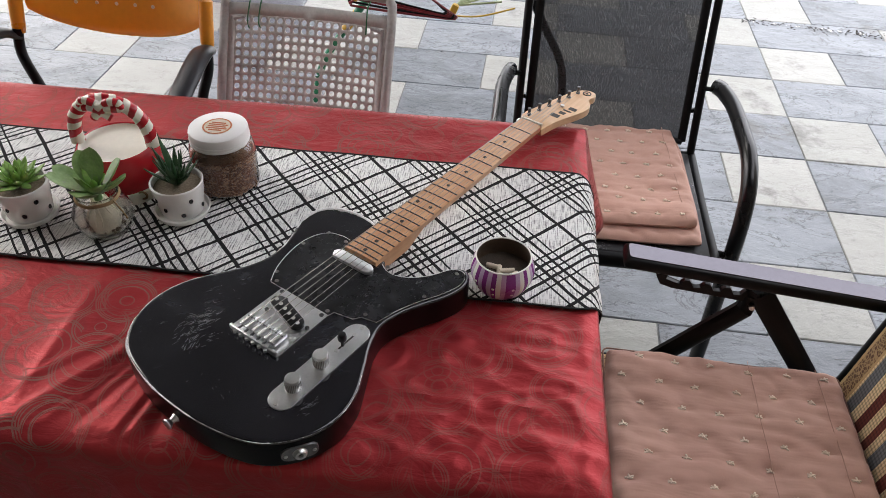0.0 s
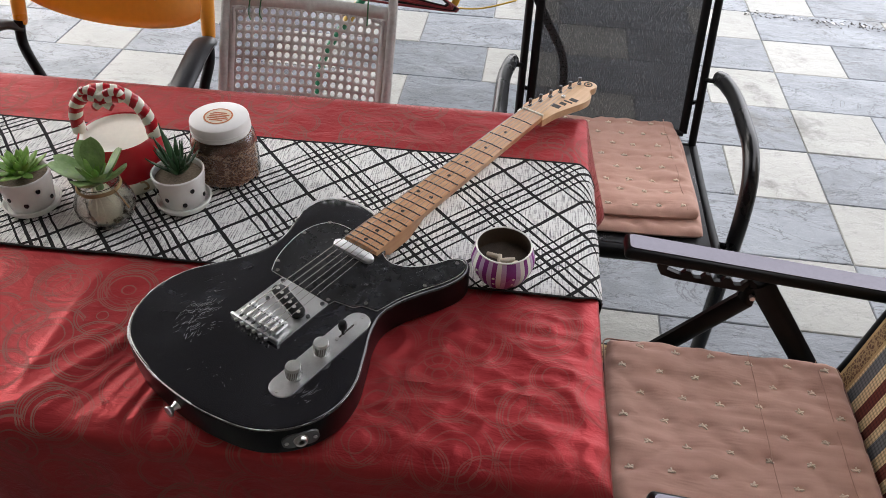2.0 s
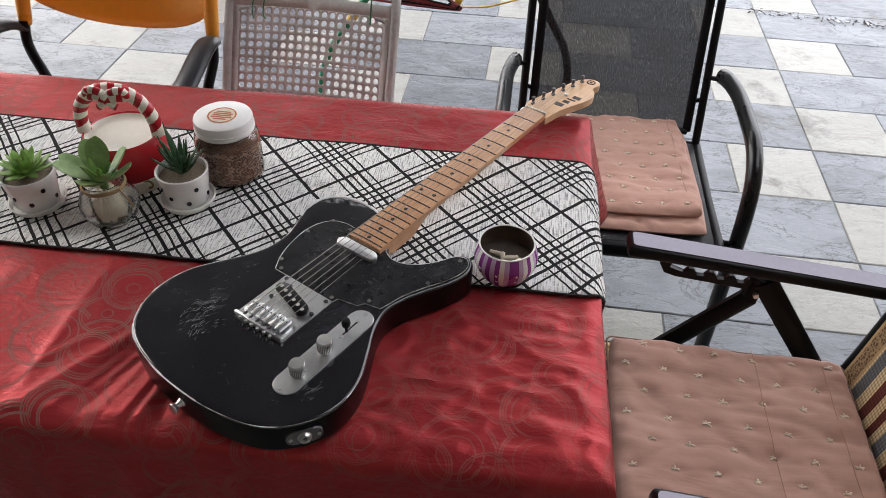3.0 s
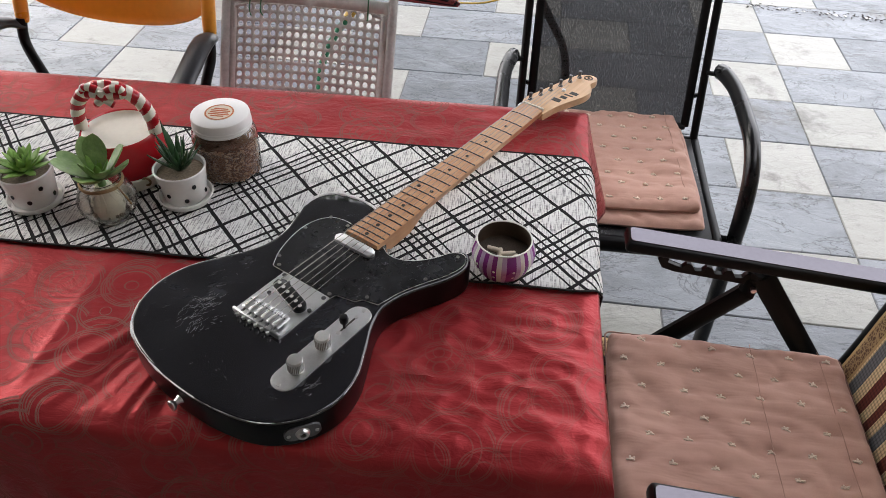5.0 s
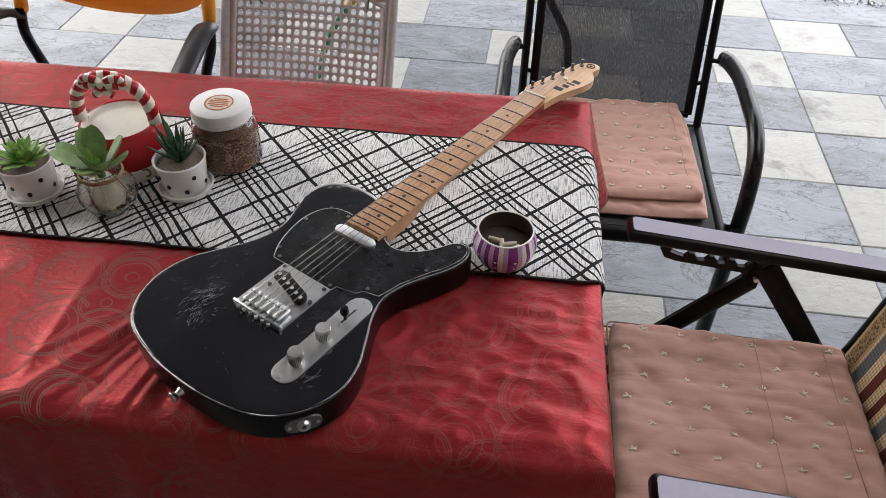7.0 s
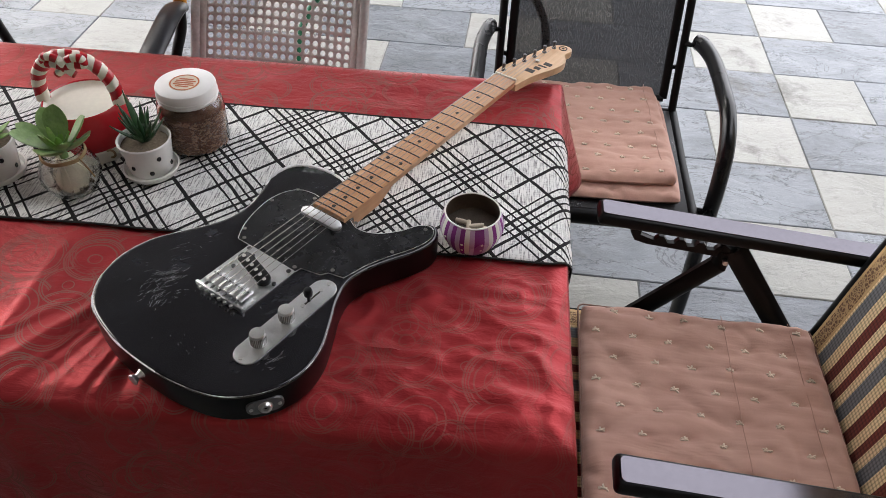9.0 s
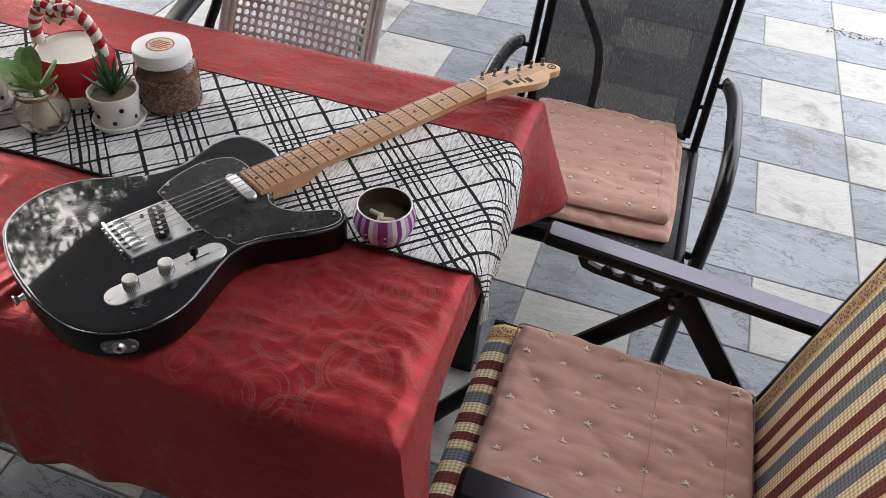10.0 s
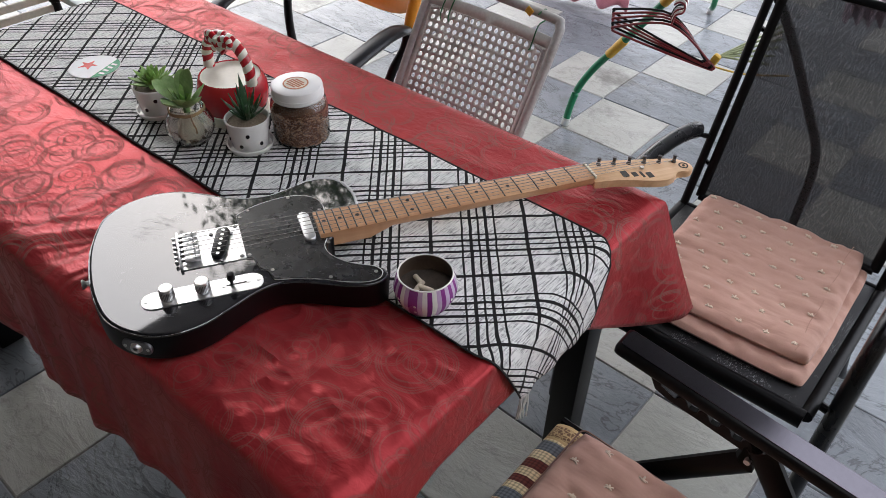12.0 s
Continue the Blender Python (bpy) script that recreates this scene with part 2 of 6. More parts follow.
def m_guard():
    n = Nodes("black_plastic_scratched", (0.018, 0.018, 0.02), 0.3, 0, 0.35)
    s1 = n.ramp(n.noise(1.0, 6, 0.8, stretch=(80, 420, 20), co=n.mapped((1, 1, 1), turn=0.4)), (0.6, 0.0), (0.66, 1.0))
    patch = n.ramp(n.noise(14, 5, 0.6), (0.5, 0.0), (0.62, 1.0))
    spots = n.ramp(n.noise(190, 4, 0.7), (0.63, 0.0), (0.68, 1.0))
    grey = n.ramp(n.noise(24, 6, 0.7, distort=0.6), (0.42, 0.0), (0.66, 1.0))
    w = n.math("MULTIPLY", n.math("MAXIMUM", s1, spots), patch)
    col = n.mix(n.math("MULTIPLY", grey, 0.5), (0.005, 0.005, 0.006), (0.034, 0.035, 0.041))
    n.color(n.mix(n.math("MULTIPLY", w, 0.55), col, (0.36, 0.36, 0.37)))
    n.rough(n.math("ADD", n.math("MULTIPLY", n.noise(20, 5), 0.22), 0.16))
    n.bump(w, 0.2, 0.0004).bump(grey, 0.15, 0.0008)
    return n.m


M_GUARD = m_guard()
# white that stands in for the bright reflection on the guitar's rim
M_RIMLIGHT = plain("rim_highlight_white", (0.82, 0.82, 0.81), 0.6, grain=120, vary=0.4).m
M_WHITE_PLY = plain("white_ply_edge", (0.62, 0.62, 0.61), 0.5, vary=0.1).m
M_CHROME = plain("worn_chrome", (0.78, 0.785, 0.79), 0.34, 1.0, grain=120, vary=0.1, bump=0.05, dirt=0.2).m
M_NICKEL = plain("brushed_nickel", (0.74, 0.74, 0.73), 0.34, 1.0, grain=200, vary=0.15, bump=0.08).m
M_DARKMETAL = plain("dark_metal", (0.12, 0.12, 0.125), 0.35, 1.0, grain=80).m
M_JACK = plain("dull_jack_metal", (0.24, 0.24, 0.25), 0.45, 1.0, grain=150, vary=0.3, bump=0.1, dirt=0.5).m
M_STEEL = plain("steel_wire", (0.30, 0.29, 0.275), 0.35, 1.0, grain=300).m


def m_maple(name, a, b):
    n = Nodes(name, a, 0.35)
    g = n.noise(1.0, 5, 0.6, stretch=(7, 130, 60), distort=0.5)
    flame = n.noise(1.0, 3, 0.5, stretch=(60, 12, 12))
    col = n.ramp(n.math("ADD", n.math("MULTIPLY", g, 0.75), n.math("MULTIPLY", flame, 0.25)), (0.33, a), (0.66, b))
    grime = n.ramp(n.noise(30, 7, 0.7), (0.55, 0.0), (0.72, 0.35))
    n.color(n.mix(grime, col, tuple(c * 0.45 for c in a)))
    n.rough(n.math("ADD", 0.22, n.math("MULTIPLY", n.noise(25, 4), 0.25)))
    n.bump(g, 0.08, 0.0004)
    return n.m


M_MAPLE = m_maple("amber_maple", (0.46, 0.23, 0.11), (0.63, 0.37, 0.20))
M_HEAD = m_maple("pale_maple", (0.56, 0.33, 0.17), (0.72, 0.48, 0.28))
M_BONE = plain("bone", (0.72, 0.66, 0.52), 0.5, grain=200).m
M_INK = plain("dark_ink", (0.03, 0.025, 0.022), 0.6).m
M_BLACKPL = plain("black_plastic", (0.003, 0.003, 0.0035), 0.36, grain=60, vary=0.3, spec=0.22).m
M_BLACKTUBE = plain("black_coated_steel", (0.003, 0.003, 0.0035), 0.38, grain=60, vary=0.3, bump=0.05, spec=0.16).m
M_ARMBAND = plain("smooth_black_arm", (0.004, 0.004, 0.005), 0.28, grain=40, vary=0.2, bump=0.02, spec=0.45).m
M_ARMPAD = plain("grey_black_arm_plastic", (0.022, 0.024, 0.029), 0.36, grain=50, vary=0.25, dirt=0.05).m


def m_fabric(name, a, b, weave=900, rough=0.9, sheen=0.15, creases=0.35, scale=12.0):
    n = Nodes(name, a, rough, 0, 0.2)
    big = n.noise(8, 6, 0.6)
    w = n.noise(weave, 2)
    n.color(n.ramp(n.math("ADD", n.math("MULTIPLY", big, 0.6), n.math("MULTIPLY", w, 0.4)), (0.32, a), (0.68, b)))
    n.bump(n.noise(scale, 3, 0.5, stretch=(0.7, 2.6, 1.0), distort=0.3), creases, 0.008).bump(w, 0.25, 0.0005)
    n.p.inputs["Sheen Weight"].default_value = sheen
    return n.m


M_ROSE = m_fabric("dusty_rose_cotton", (0.45, 0.26, 0.205), (0.59, 0.365, 0.29), creases=0.6, scale=9.0)
M_SEAM = m_fabric("rose_seam", (0.36, 0.20, 0.155), (0.46, 0.27, 0.21))
M_STITCH = plain("cream_thread", (0.74, 0.62, 0.5), 0.8).m
M_PIPING = plain("brown_piping", (0.24, 0.135, 0.105), 0.85).m


def m_mesh():
    n = Nodes("black_sling_mesh", (0.015, 0.015, 0.017), 0.7)
    x, y, z = n.xyz()
    thr = n.noise(1.0, 2, stretch=(800, 110, 110))
    thr2 = n.noise(1.0, 2, stretch=(60, 500, 500))
    n.color(n.ramp(n.math("ADD", n.math("MULTIPLY", thr, 0.5), n.math("MULTIPLY", thr2, 0.5)), (0.35, (0.003, 0.003, 0.004)), (0.65, (0.018, 0.018, 0.020))))
    gap = n.ramp(thr, (0.3, 0.045), (0.7, 0.14))
    tr = n.add("BsdfTransparent")
    mx = n.add("MixShader", Fac=gap)
    n.put(mx.inputs[1], n.p.outputs[0])
    n.put(mx.inputs[2], tr.outputs[0])
    n.put(n.t.nodes["Material Output"].inputs["Surface"], mx.outputs[0])
    return n.m


M_MESH = m_mesh()


def m_stripe():
    """Sling of woven stripes along its length, with a gold figured border at both edges. UV: x across, y along, metres."""
    n = Nodes("woven_stripe_sling", (0.4, 0.3, 0.15), 0.75, 0, 0.3)
    uv = n.add("UVMap").outputs["UV"]
    u = n.xyz(uv)
    rep = n.math("DIVIDE", n.math("FRACT", n.math("DIVIDE", n.math("SUBTRACT", u[0], 0.045), 0.118)), 1.0)
    st = n.add("ValToRGB")
    e = st.color_ramp
    e.interpolation = "CONSTANT"
    cols = [(0.0, (0.20, 0.215, 0.235)), (0.2, (0.92, 0.75, 0.46)), (0.38, (0.19, 0.045, 0.035)), (0.56, (0.92, 0.75, 0.46)), (0.72, (0.20, 0.048, 0.036)), (0.86, (0.92, 0.75, 0.46))]
    while len(e.elements) < len(cols):
        e.elements.new(0.5)
    for el, (pos, col) in zip(e.elements, cols):
        el.position, el.color = pos, (*col, 1)
    n.put(st.inputs[0], rep)
    bead = n.add("TexVoronoi", Scale=1.0, Randomness=0.0)
    n.put(bead.inputs["Vector"], n.mapped((170, 120, 1), co=uv))
    knots = n.ramp(bead.outputs["Distance"], (0.25, 1.0), (0.62, 0.45))
    col = n.mix(1.0, st.outputs[0], knots, "MULTIPLY")
    edge = n.math("LESS_THAN", u[0], 0.04)
    fig = n.add("TexVoronoi", Scale=150.0)
    fig.feature = "DISTANCE_TO_EDGE"
    n.put(fig.inputs["Vector"], uv)
    figure = n.ramp(n.math("ADD", fig.outputs["Distance"], n.math("MULTIPLY", n.noise(160, 3, co=uv), 0.25)), (0.17, (0.50, 0.34, 0.17)), (0.3, (0.16, 0.085, 0.045)))
    rim = n.math("MAXIMUM", n.math("LESS_THAN", u[0], 0.006), n.math("LESS_THAN", n.math("ABSOLUTE", n.math("SUBTRACT", u[0], 0.037)), 0.003))
    figure = n.mix(rim, figure, (0.60, 0.42, 0.21))
    n.color(n.mix(edge, col, figure))
    n.bump(knots, 0.5, 0.0015)
    return n.m


M_STRIPE = m_stripe()
M_ORANGE = plain("orange_plastic", (0.80, 0.36, 0.03), 0.36, grain=16, vary=0.1, bump=0.06).m
M_AMBERCAP = plain("amber_plastic", (0.70, 0.27, 0.015), 0.3, grain=40, vary=0.12).m
M_GREYPAINT = plain("weathered_grey_paint", (0.57, 0.565, 0.53), 0.55, grain=35, vary=0.25, dirt=0.55).m
M_GREYTUBE = plain("weathered_grey_tube", (0.42, 0.41, 0.39), 0.5, grain=30, vary=0.3, dirt=0.6).m
M_GREENPIPE = plain("green_coated_pipe", (0.008, 0.17, 0.075), 0.35, grain=40, vary=0.25).m
M_YELLOW = plain("ochre_plastic", (0.55, 0.34, 0.03), 0.45, grain=40, vary=0.25, dirt=0.3).m
M_MAROON = plain("maroon_plastic", (0.16, 0.015, 0.02), 0.35, grain=40).m
M_STRING = plain("green_string", (0.02, 0.13, 0.05), 0.8).m
M_PINK = m_fabric("pink_towel", (0.50, 0.17, 0.22), (0.62, 0.26, 0.31), weave=300)
M_MAUVE = m_fabric("mauve_cloth", (0.5, 0.38, 0.46), (0.66, 0.54, 0.6), weave=300)
M_CERAMIC = plain("white_ceramic", (0.76, 0.75, 0.72), 0.22, grain=30, vary=0.06, bump=0.03).m
M_DOT = plain("black_glaze", (0.012, 0.012, 0.014), 0.25).m
M_SHRED = plain("pale_shreds", (0.44, 0.25, 0.15), 0.8, grain=90, vary=0.6).m
M_SOIL = plain("gritty_soil", (0.22, 0.175, 0.125), 0.95, grain=75, vary=0.8, bump=0.9).m
M_REDGLAZE = plain("red_glaze", (0.42, 0.012, 0.02), 0.18, grain=20, vary=0.12, bump=0.02).m
M_CREAMGLAZE = plain("cream_glaze", (0.72, 0.68, 0.58), 0.3, grain=30, vary=0.1).m
M_TWINE = plain("jute_twine", (0.3, 0.2, 0.1), 0.95, grain=300, vary=0.4).m
M_LID = plain("white_lid_plastic", (0.78, 0.77, 0.75), 0.35, grain=20, vary=0.05, bump=0.02).m
M_TOBACCO = plain("brown_shreds", (0.20, 0.095, 0.055), 0.9, grain=62, vary=0.85, bump=0.9).m
M_ASH = plain("ash", (0.09, 0.07, 0.055), 0.95, grain=200, vary=0.6, bump=0.6).m
M_BOWLIN = plain("brown_bowl_inside", (0.12, 0.085, 0.06), 0.45, grain=60, vary=0.3).m
M_BUTT = plain("paper_butt", (0.66, 0.58, 0.46), 0.8, grain=200).m
M_PURPLE = plain("purple_glaze", (0.23, 0.045, 0.23), 0.25, grain=60, vary=0.2).m
M_LILAC = plain("lilac_glaze", (0.50, 0.36, 0.54), 0.25, grain=60, vary=0.15).m
M_PAPERW = plain("white_card", (0.78, 0.78, 0.77), 0.6, vary=0.05).m
M_CARDGREEN = plain("green_print", (0.03, 0.27, 0.11), 0.6, vary=0.1).m
M_CARDRED = plain("red_print", (0.62, 0.05, 0.025), 0.6, vary=0.1).m
M_CARDBLUE = plain("pale_blue_card", (0.6, 0.66, 0.78), 0.5, vary=0.1).m
M_LABEL = plain("cream_sticker", (0.66, 0.55, 0.42), 0.5, grain=200, vary=0.25).m
M_LABELRED = plain("rust_sticker_print", (0.45, 0.10, 0.02), 0.5, grain=200, vary=0.3).m
M_BEIGE = plain("beige_plastic_slats", (0.52, 0.47, 0.38), 0.6, grain=30, vary=0.2, dirt=0.3).m
M_PALEARM = plain("pale_grey_plastic", (0.62, 0.66, 0.66), 0.45, grain=30, vary=0.12).m


def m_leaf(name, a, b, tip):
    n = Nodes(name, a, 0.42, 0, 0.4)
    f = n.noise(45, 4, 0.6)
    f2 = n.noise(300, 2)
    col = n.ramp(n.math("ADD", n.math("MULTIPLY", f, 0.75), n.math("MULTIPLY", f2, 0.25)), (0.35, a), (0.65, b))
    n.color(n.mix(n.ramp(n.noise(70, 5), (0.6, 0.0), (0.75, 0.5)), col, tip))
    n.p.inputs["Subsurface Weight"].default_value = 0.12
    n.p.inputs["Subsurface Radius"].default_value = (0.004, 0.006, 0.002)
    n.bump(f2, 0.15, 0.0005)
    return n.m


M_SUCC1 = m_leaf("apple_green_leaf", (0.12, 0.27, 0.05), (0.25, 0.42, 0.10), (0.34, 0.42, 0.16))
M_SUCC2 = m_leaf("sage_green_leaf", (0.13, 0.26, 0.085), (0.27, 0.42, 0.17), (0.24, 0.25, 0.22))
M_ALOE = m_leaf("dark_green_leaf", (0.012, 0.045, 0.018), (0.03, 0.085, 0.03), (0.28, 0.32, 0.26))
M_JADE = m_leaf("grey_green_leaf", (0.13, 0.24, 0.07), (0.28, 0.41, 0.16), (0.22, 0.24, 0.19))
M_TREELEAF = m_leaf("tree_leaf", (0.03, 0.07, 0.018), (0.07, 0.13, 0.03), (0.09, 0.1, 0.03))
M_BARK = plain("bark", (0.10, 0.075, 0.055), 0.95, grain=18, vary=0.5, bump=0.7).m


def m_glass(name, tint, rough=0.03):
    n = Nodes(name, tint, rough)
    n.p.inputs["Transmission Weight"].default_value = 1.0
    n.p.inputs["IOR"].default_value = 1.45
    return n.m


M_GLASS = m_glass("clear_plastic", (0.95, 0.94, 0.92))
M_GLASSJAR = m_glass("cloudy_glass", (0.97, 0.97, 0.94), 0.12)
M_ROOTS = plain("pale_roots", (0.78, 0.75, 0.62), 0.8, grain=120, vary=0.35, bump=0.4).m


# ---- mesh helpers ----
def part(name, bm, material, parent=None, label="", smooth=True):
    me = bpy.data.meshes.new(name)
    bmesh.ops.recalc_face_normals(bm, faces=bm.faces)
    bm.to_mesh(me)
    bm.free()
    me.materials.append(material)
    for f in me.polygons:
        f.use_smooth = smooth
    if smooth:
        me.set_sharp_from_angle(angle=radians(42))
    ob = new(name, me)
    if parent is not None:
        ob.parent = parent
    return tagged(ob, label)


def thing(name, at, label, category, group="", kind=""):
    ob = new(name)
    ob.empty_display_size = 0.05
    ob.matrix_world = at
    return tagged(ob, label, category, group, kind)


def share(name, mesh, parent, m):
    ob = new(name, mesh)
    ob.parent = parent
    ob.matrix_basis = m
    return ob


def box(size, at=(0, 0, 0), bevel=0.0, bm=None, m=None, seg=2):
    own = bmesh.new()
    bmesh.ops.create_cube(own, size=1, matrix=Matrix.Diagonal((*size, 1)))
    if bevel:
        bmesh.ops.bevel(own, geom=own.edges[:], offset=bevel, segments=seg, profile=0.5, affect="EDGES")
    bmesh.ops.transform(own, matrix=Matrix.Translation(at) @ (m or Matrix()), verts=own.verts)
    return join(bm, own)


def join(bm, own):
    if bm is None:
        return own
    me = bpy.data.meshes.new("tmp")
    own.to_mesh(me)
    own.free()
    bm.from_mesh(me)
    bpy.data.meshes.remove(me)
    return bm


def spline(pts, n=8, closed=False):
    """Points of a smooth curve through pts."""
    P = [Vector(p) for p in pts]
    out = []
    cnt = len(P) if closed else len(P) - 1
    for i in range(cnt):
        if closed:
            a, b, c, d = P[i - 1], P[i], P[(i + 1) % len(P)], P[(i + 2) % len(P)]
        else:
            a, b, c, d = P[max(i - 1, 0)], P[i], P[i + 1], P[min(i + 2, len(P) - 1)]
        for k in range(n):
            t = k / n
            out.append(0.5 * ((2 * b) + (c - a) * t + (2 * a - 5 * b + 4 * c - d) * t * t + (3 * b - a - 3 * c + d) * t ** 3))
    if not closed:
        out.append(P[-1])
    return out


def tube(pts, r, seg=10, flat=1.0, up=(0, 0, 1), bm=None, caps=True, radii=None):
    """A swept tube; flat squeezes it along its up direction."""
    bm = bm or bmesh.new()
    pts = [Vector(p) for p in pts]
    rings = []
    for i, p in enumerate(pts):
        d = (pts[min(i + 1, len(pts) - 1)] - pts[max(i - 1, 0)]).normalized()
        u = Vector(up)
        if abs(d.dot(u)) > 0.96:
            u = Vector((0, 1, 0)) if abs(d.y) < 0.9 else Vector((1, 0, 0))
        s = d.cross(u).normalized()
        v = s.cross(d).normalized()
        q = radii[i] if radii else r
        rings.append([bm.verts.new(p + s * (q * math.cos(2 * math.pi * k / seg)) + v * (q * flat * math.sin(2 * math.pi * k / seg))) for k in range(seg)])
    for a, b in zip(rings, rings[1:]):
        for k in range(seg):
            bm.faces.new((a[k], a[(k + 1) % seg], b[(k + 1) % seg], b[k]))
    if caps:
        bm.faces.new(rings[0])
        bm.faces.new(rings[-1])
    return bm


def lathe(profile, seg=32, bm=None, at=(0, 0, 0)):
    """A turned form: (radius, height) pairs."""
    bm = bm or bmesh.new()
    rows = []
    for r, z in profile:
        if r < 1e-5:
            rows.append([bm.verts.new((at[0], at[1], at[2] + z))])
        else:
            rows.append([bm.verts.new((at[0] + r * math.cos(2 * math.pi * k / seg), at[1] + r * math.sin(2 * math.pi * k / seg), at[2] + z)) for k in range(seg)])
    for a, b in zip(rows, rows[1:]):
        for k in range(seg):
            j = (k + 1) % seg
            if len(a) == 1 and len(b) > 1:
                bm.faces.new((a[0], b[k], b[j]))
            elif len(b) == 1 and len(a) > 1:
                bm.faces.new((a[k], a[j], b[0]))
            elif len(a) > 1:
                bm.faces.new((a[k], a[j], b[j], b[k]))
    return bm


def slab(outline, z0, z1, bevel=0.0, seg=3, bm=None):
    """A plate of the given outline between two heights, its top and bottom edges rounded."""
    own = bmesh.new()
    bot = [own.verts.new((x, y, z0)) for x, y in outline]
    top = [own.verts.new((x, y, z1)) for x, y in outline]
    n = len(outline)
    f0, f1 = own.faces.new(bot[::-1]), own.faces.new(top)
    for i in range(n):
        j = (i + 1) % n
        own.faces.new((bot[i], bot[j], top[j], top[i]))
    if bevel:
        ed = [e for f in (f0, f1) for e in f.edges]
        bmesh.ops.bevel(own, geom=ed, offset=bevel, segments=seg, profile=0.5, affect="EDGES", clamp_overlap=True)
    return join(bm, own)


def round_slab(outline, z0, z1, r, steps=5):
    """A thick plate whose outline runs clockwise, with both rims rounded over."""
    bm = bmesh.new()
    n = len(outline)
    ins = []
    for k in range(n):
        (ax, ay), (bx, by) = outline[k - 1], outline[(k + 1) % n]
        ln = math.hypot(bx - ax, by - ay) or 1.0
        ins.append(((by - ay) / ln, -(bx - ax) / ln))
    prof = []
    for k in range(steps + 1):
        a = math.pi / 2 * k / steps
        prof.append((r * (1 - math.sin(a)), z0 + r * (1 - math.cos(a))))
    prof = [(r + 0.0012, z0)] + prof
    prof += [(d, z0 + z1 - z) for d, z in prof[::-1]]
    rings = [[bm.verts.new((x + i[0] * d, y + i[1] * d, z)) for (x, y), i in zip(outline, ins)] for d, z in prof]
    for p, q in zip(rings, rings[1:]):
        for k in range(n):
            j = (k + 1) % n
            bm.faces.new((p[k], p[j], q[j], q[k]))
    bm.faces.new(rings[0])
    bm.faces.new(rings[-1])
    return bm


def roundrect(cx, cy, w, h, r, n=5):
    out = []
    for sx, sy, a0 in ((1, 1, 0), (-1, 1, 90), (-1, -1, 180), (1, -1, 270)):
        for k in range(n + 1):
            a = radians(a0 + 90 * k / n)
            out.append((cx + sx * (w / 2 - r) + r * math.cos(a), cy + sy * (h / 2 - r) + r * math.sin(a)))
    return out


def cyl(r, h, at=(0, 0, 0), seg=16, bevel=0.0, bm=None):
    b = min(bevel or r * 0.08, h * 0.4)
    return lathe([(0, 0), (r - b, 0), (r, b), (r, h - b), (r - b, h), (0, h)], seg, bm, at)


# ---- the terrace ----
def ground_sheet():
    bm = bmesh.new()
    bmesh.ops.create_grid(bm, x_segments=2, y_segments=2, size=400, matrix=Matrix.Translation((0, 0, -0.02)))
    tagged(part("ground", bm, M_PAVE), "wide plain grey ground round the terrace", "ground", kind="structure")


def house():
    # the walls are out of view, added to keep light off the near side
    bm = box((9.0, 0.25, 3.4), (-0.6, -1.75, 1.68))
    tagged(part("wall_south", bm, M_PLASTER), "unseen plain plastered wall added behind the table to block light", "wall", kind="structure")
    # unseen roof; its slabs are placed to shade the floor and darken reflections
    bm = box((2.84, 2.27, 0.14), (-0.79, 1.465, 2.77), 0.01)
    box((2.36, 1.15, 0.14), (1.43, -1.05, 2.77), 0.01, bm=bm)
    box((5.3, 1.96, 0.14), (-2.4, -0.65, 2.77), 0.01, bm=bm)
    tagged(part("ceiling", bm, M_ROOF), "unseen dark boarded roof over the table, slabs laid out to block light", "ceiling", kind="structure")
    bm = box((0.22, 1.78, 3.4), (-3.3, -0.74, 1.68))
    tagged(part("wall_west", bm, M_PLASTER), "unseen plain plastered wall added at the side to block light", "wall", kind="structure")
    bm = box((0.22, 2.83, 3.4), (2.5, -0.215, 1.68))
    tagged(part("wall_east", bm, M_PLASTER), "unseen plain plastered wall added at the side to block light", "wall", kind="structure")
    for x in (-2.0, 0.56):
        p = part("roof_post", box((0.09, 0.09, 2.7), (x, -1.57, 1.35), 0.008), M_ROOF)
        tagged(p, "dark square post that carries the terrace roof", "post", group="roof posts", kind="structure")


TABLE = pose(0, 0, 0, 0, 0, 1.0)
TX0, TX1, TY0, TY1, TOP = -1.46, -0.001, -0.285, 0.492, 0.745


def table():
    t = thing("dining_table", TABLE, "long table with square black metal legs under a cloth", "table")
    part("tabletop", box((TX1 - TX0 - 0.012, TY1 - TY0 - 0.012, 0.03), ((TX0 + TX1) / 2, (TY0 + TY1) / 2, TOP - 0.016), 0.006), M_BLACKPL, t)
    leg = None
    for x in (TX0 + 0.07, TX1 - 0.07):
        for y in (TY0 + 0.06, TY1 - 0.055):
            bm = box((0.062, 0.062, TOP - 0.03), (0, 0, (TOP - 0.03) / 2), 0.006)
            if leg is None:
                leg = part("leg", bm, M_BLACKTUBE, t, "square black metal leg")
                leg.matrix_basis = pose(x, y, 0)
            else:
                bm.free()
                share("leg", leg.data, t, pose(x, y, 0))
    for y in (TY0 + 0.06, TY1 - 0.055):
        part("apron", box((TX1 - TX0 - 0.2, 0.025, 0.06), ((TX0 + TX1) / 2, y, TOP - 0.065), 0.004), M_BLACKTUBE, t)
    for x in (TX0 + 0.07, TX1 - 0.07):
        part("apron", box((0.025, TY1 - TY0 - 0.17, 0.06), (x, (TY0 + TY1) / 2, TOP - 0.065), 0.004), M_BLACKTUBE, t)


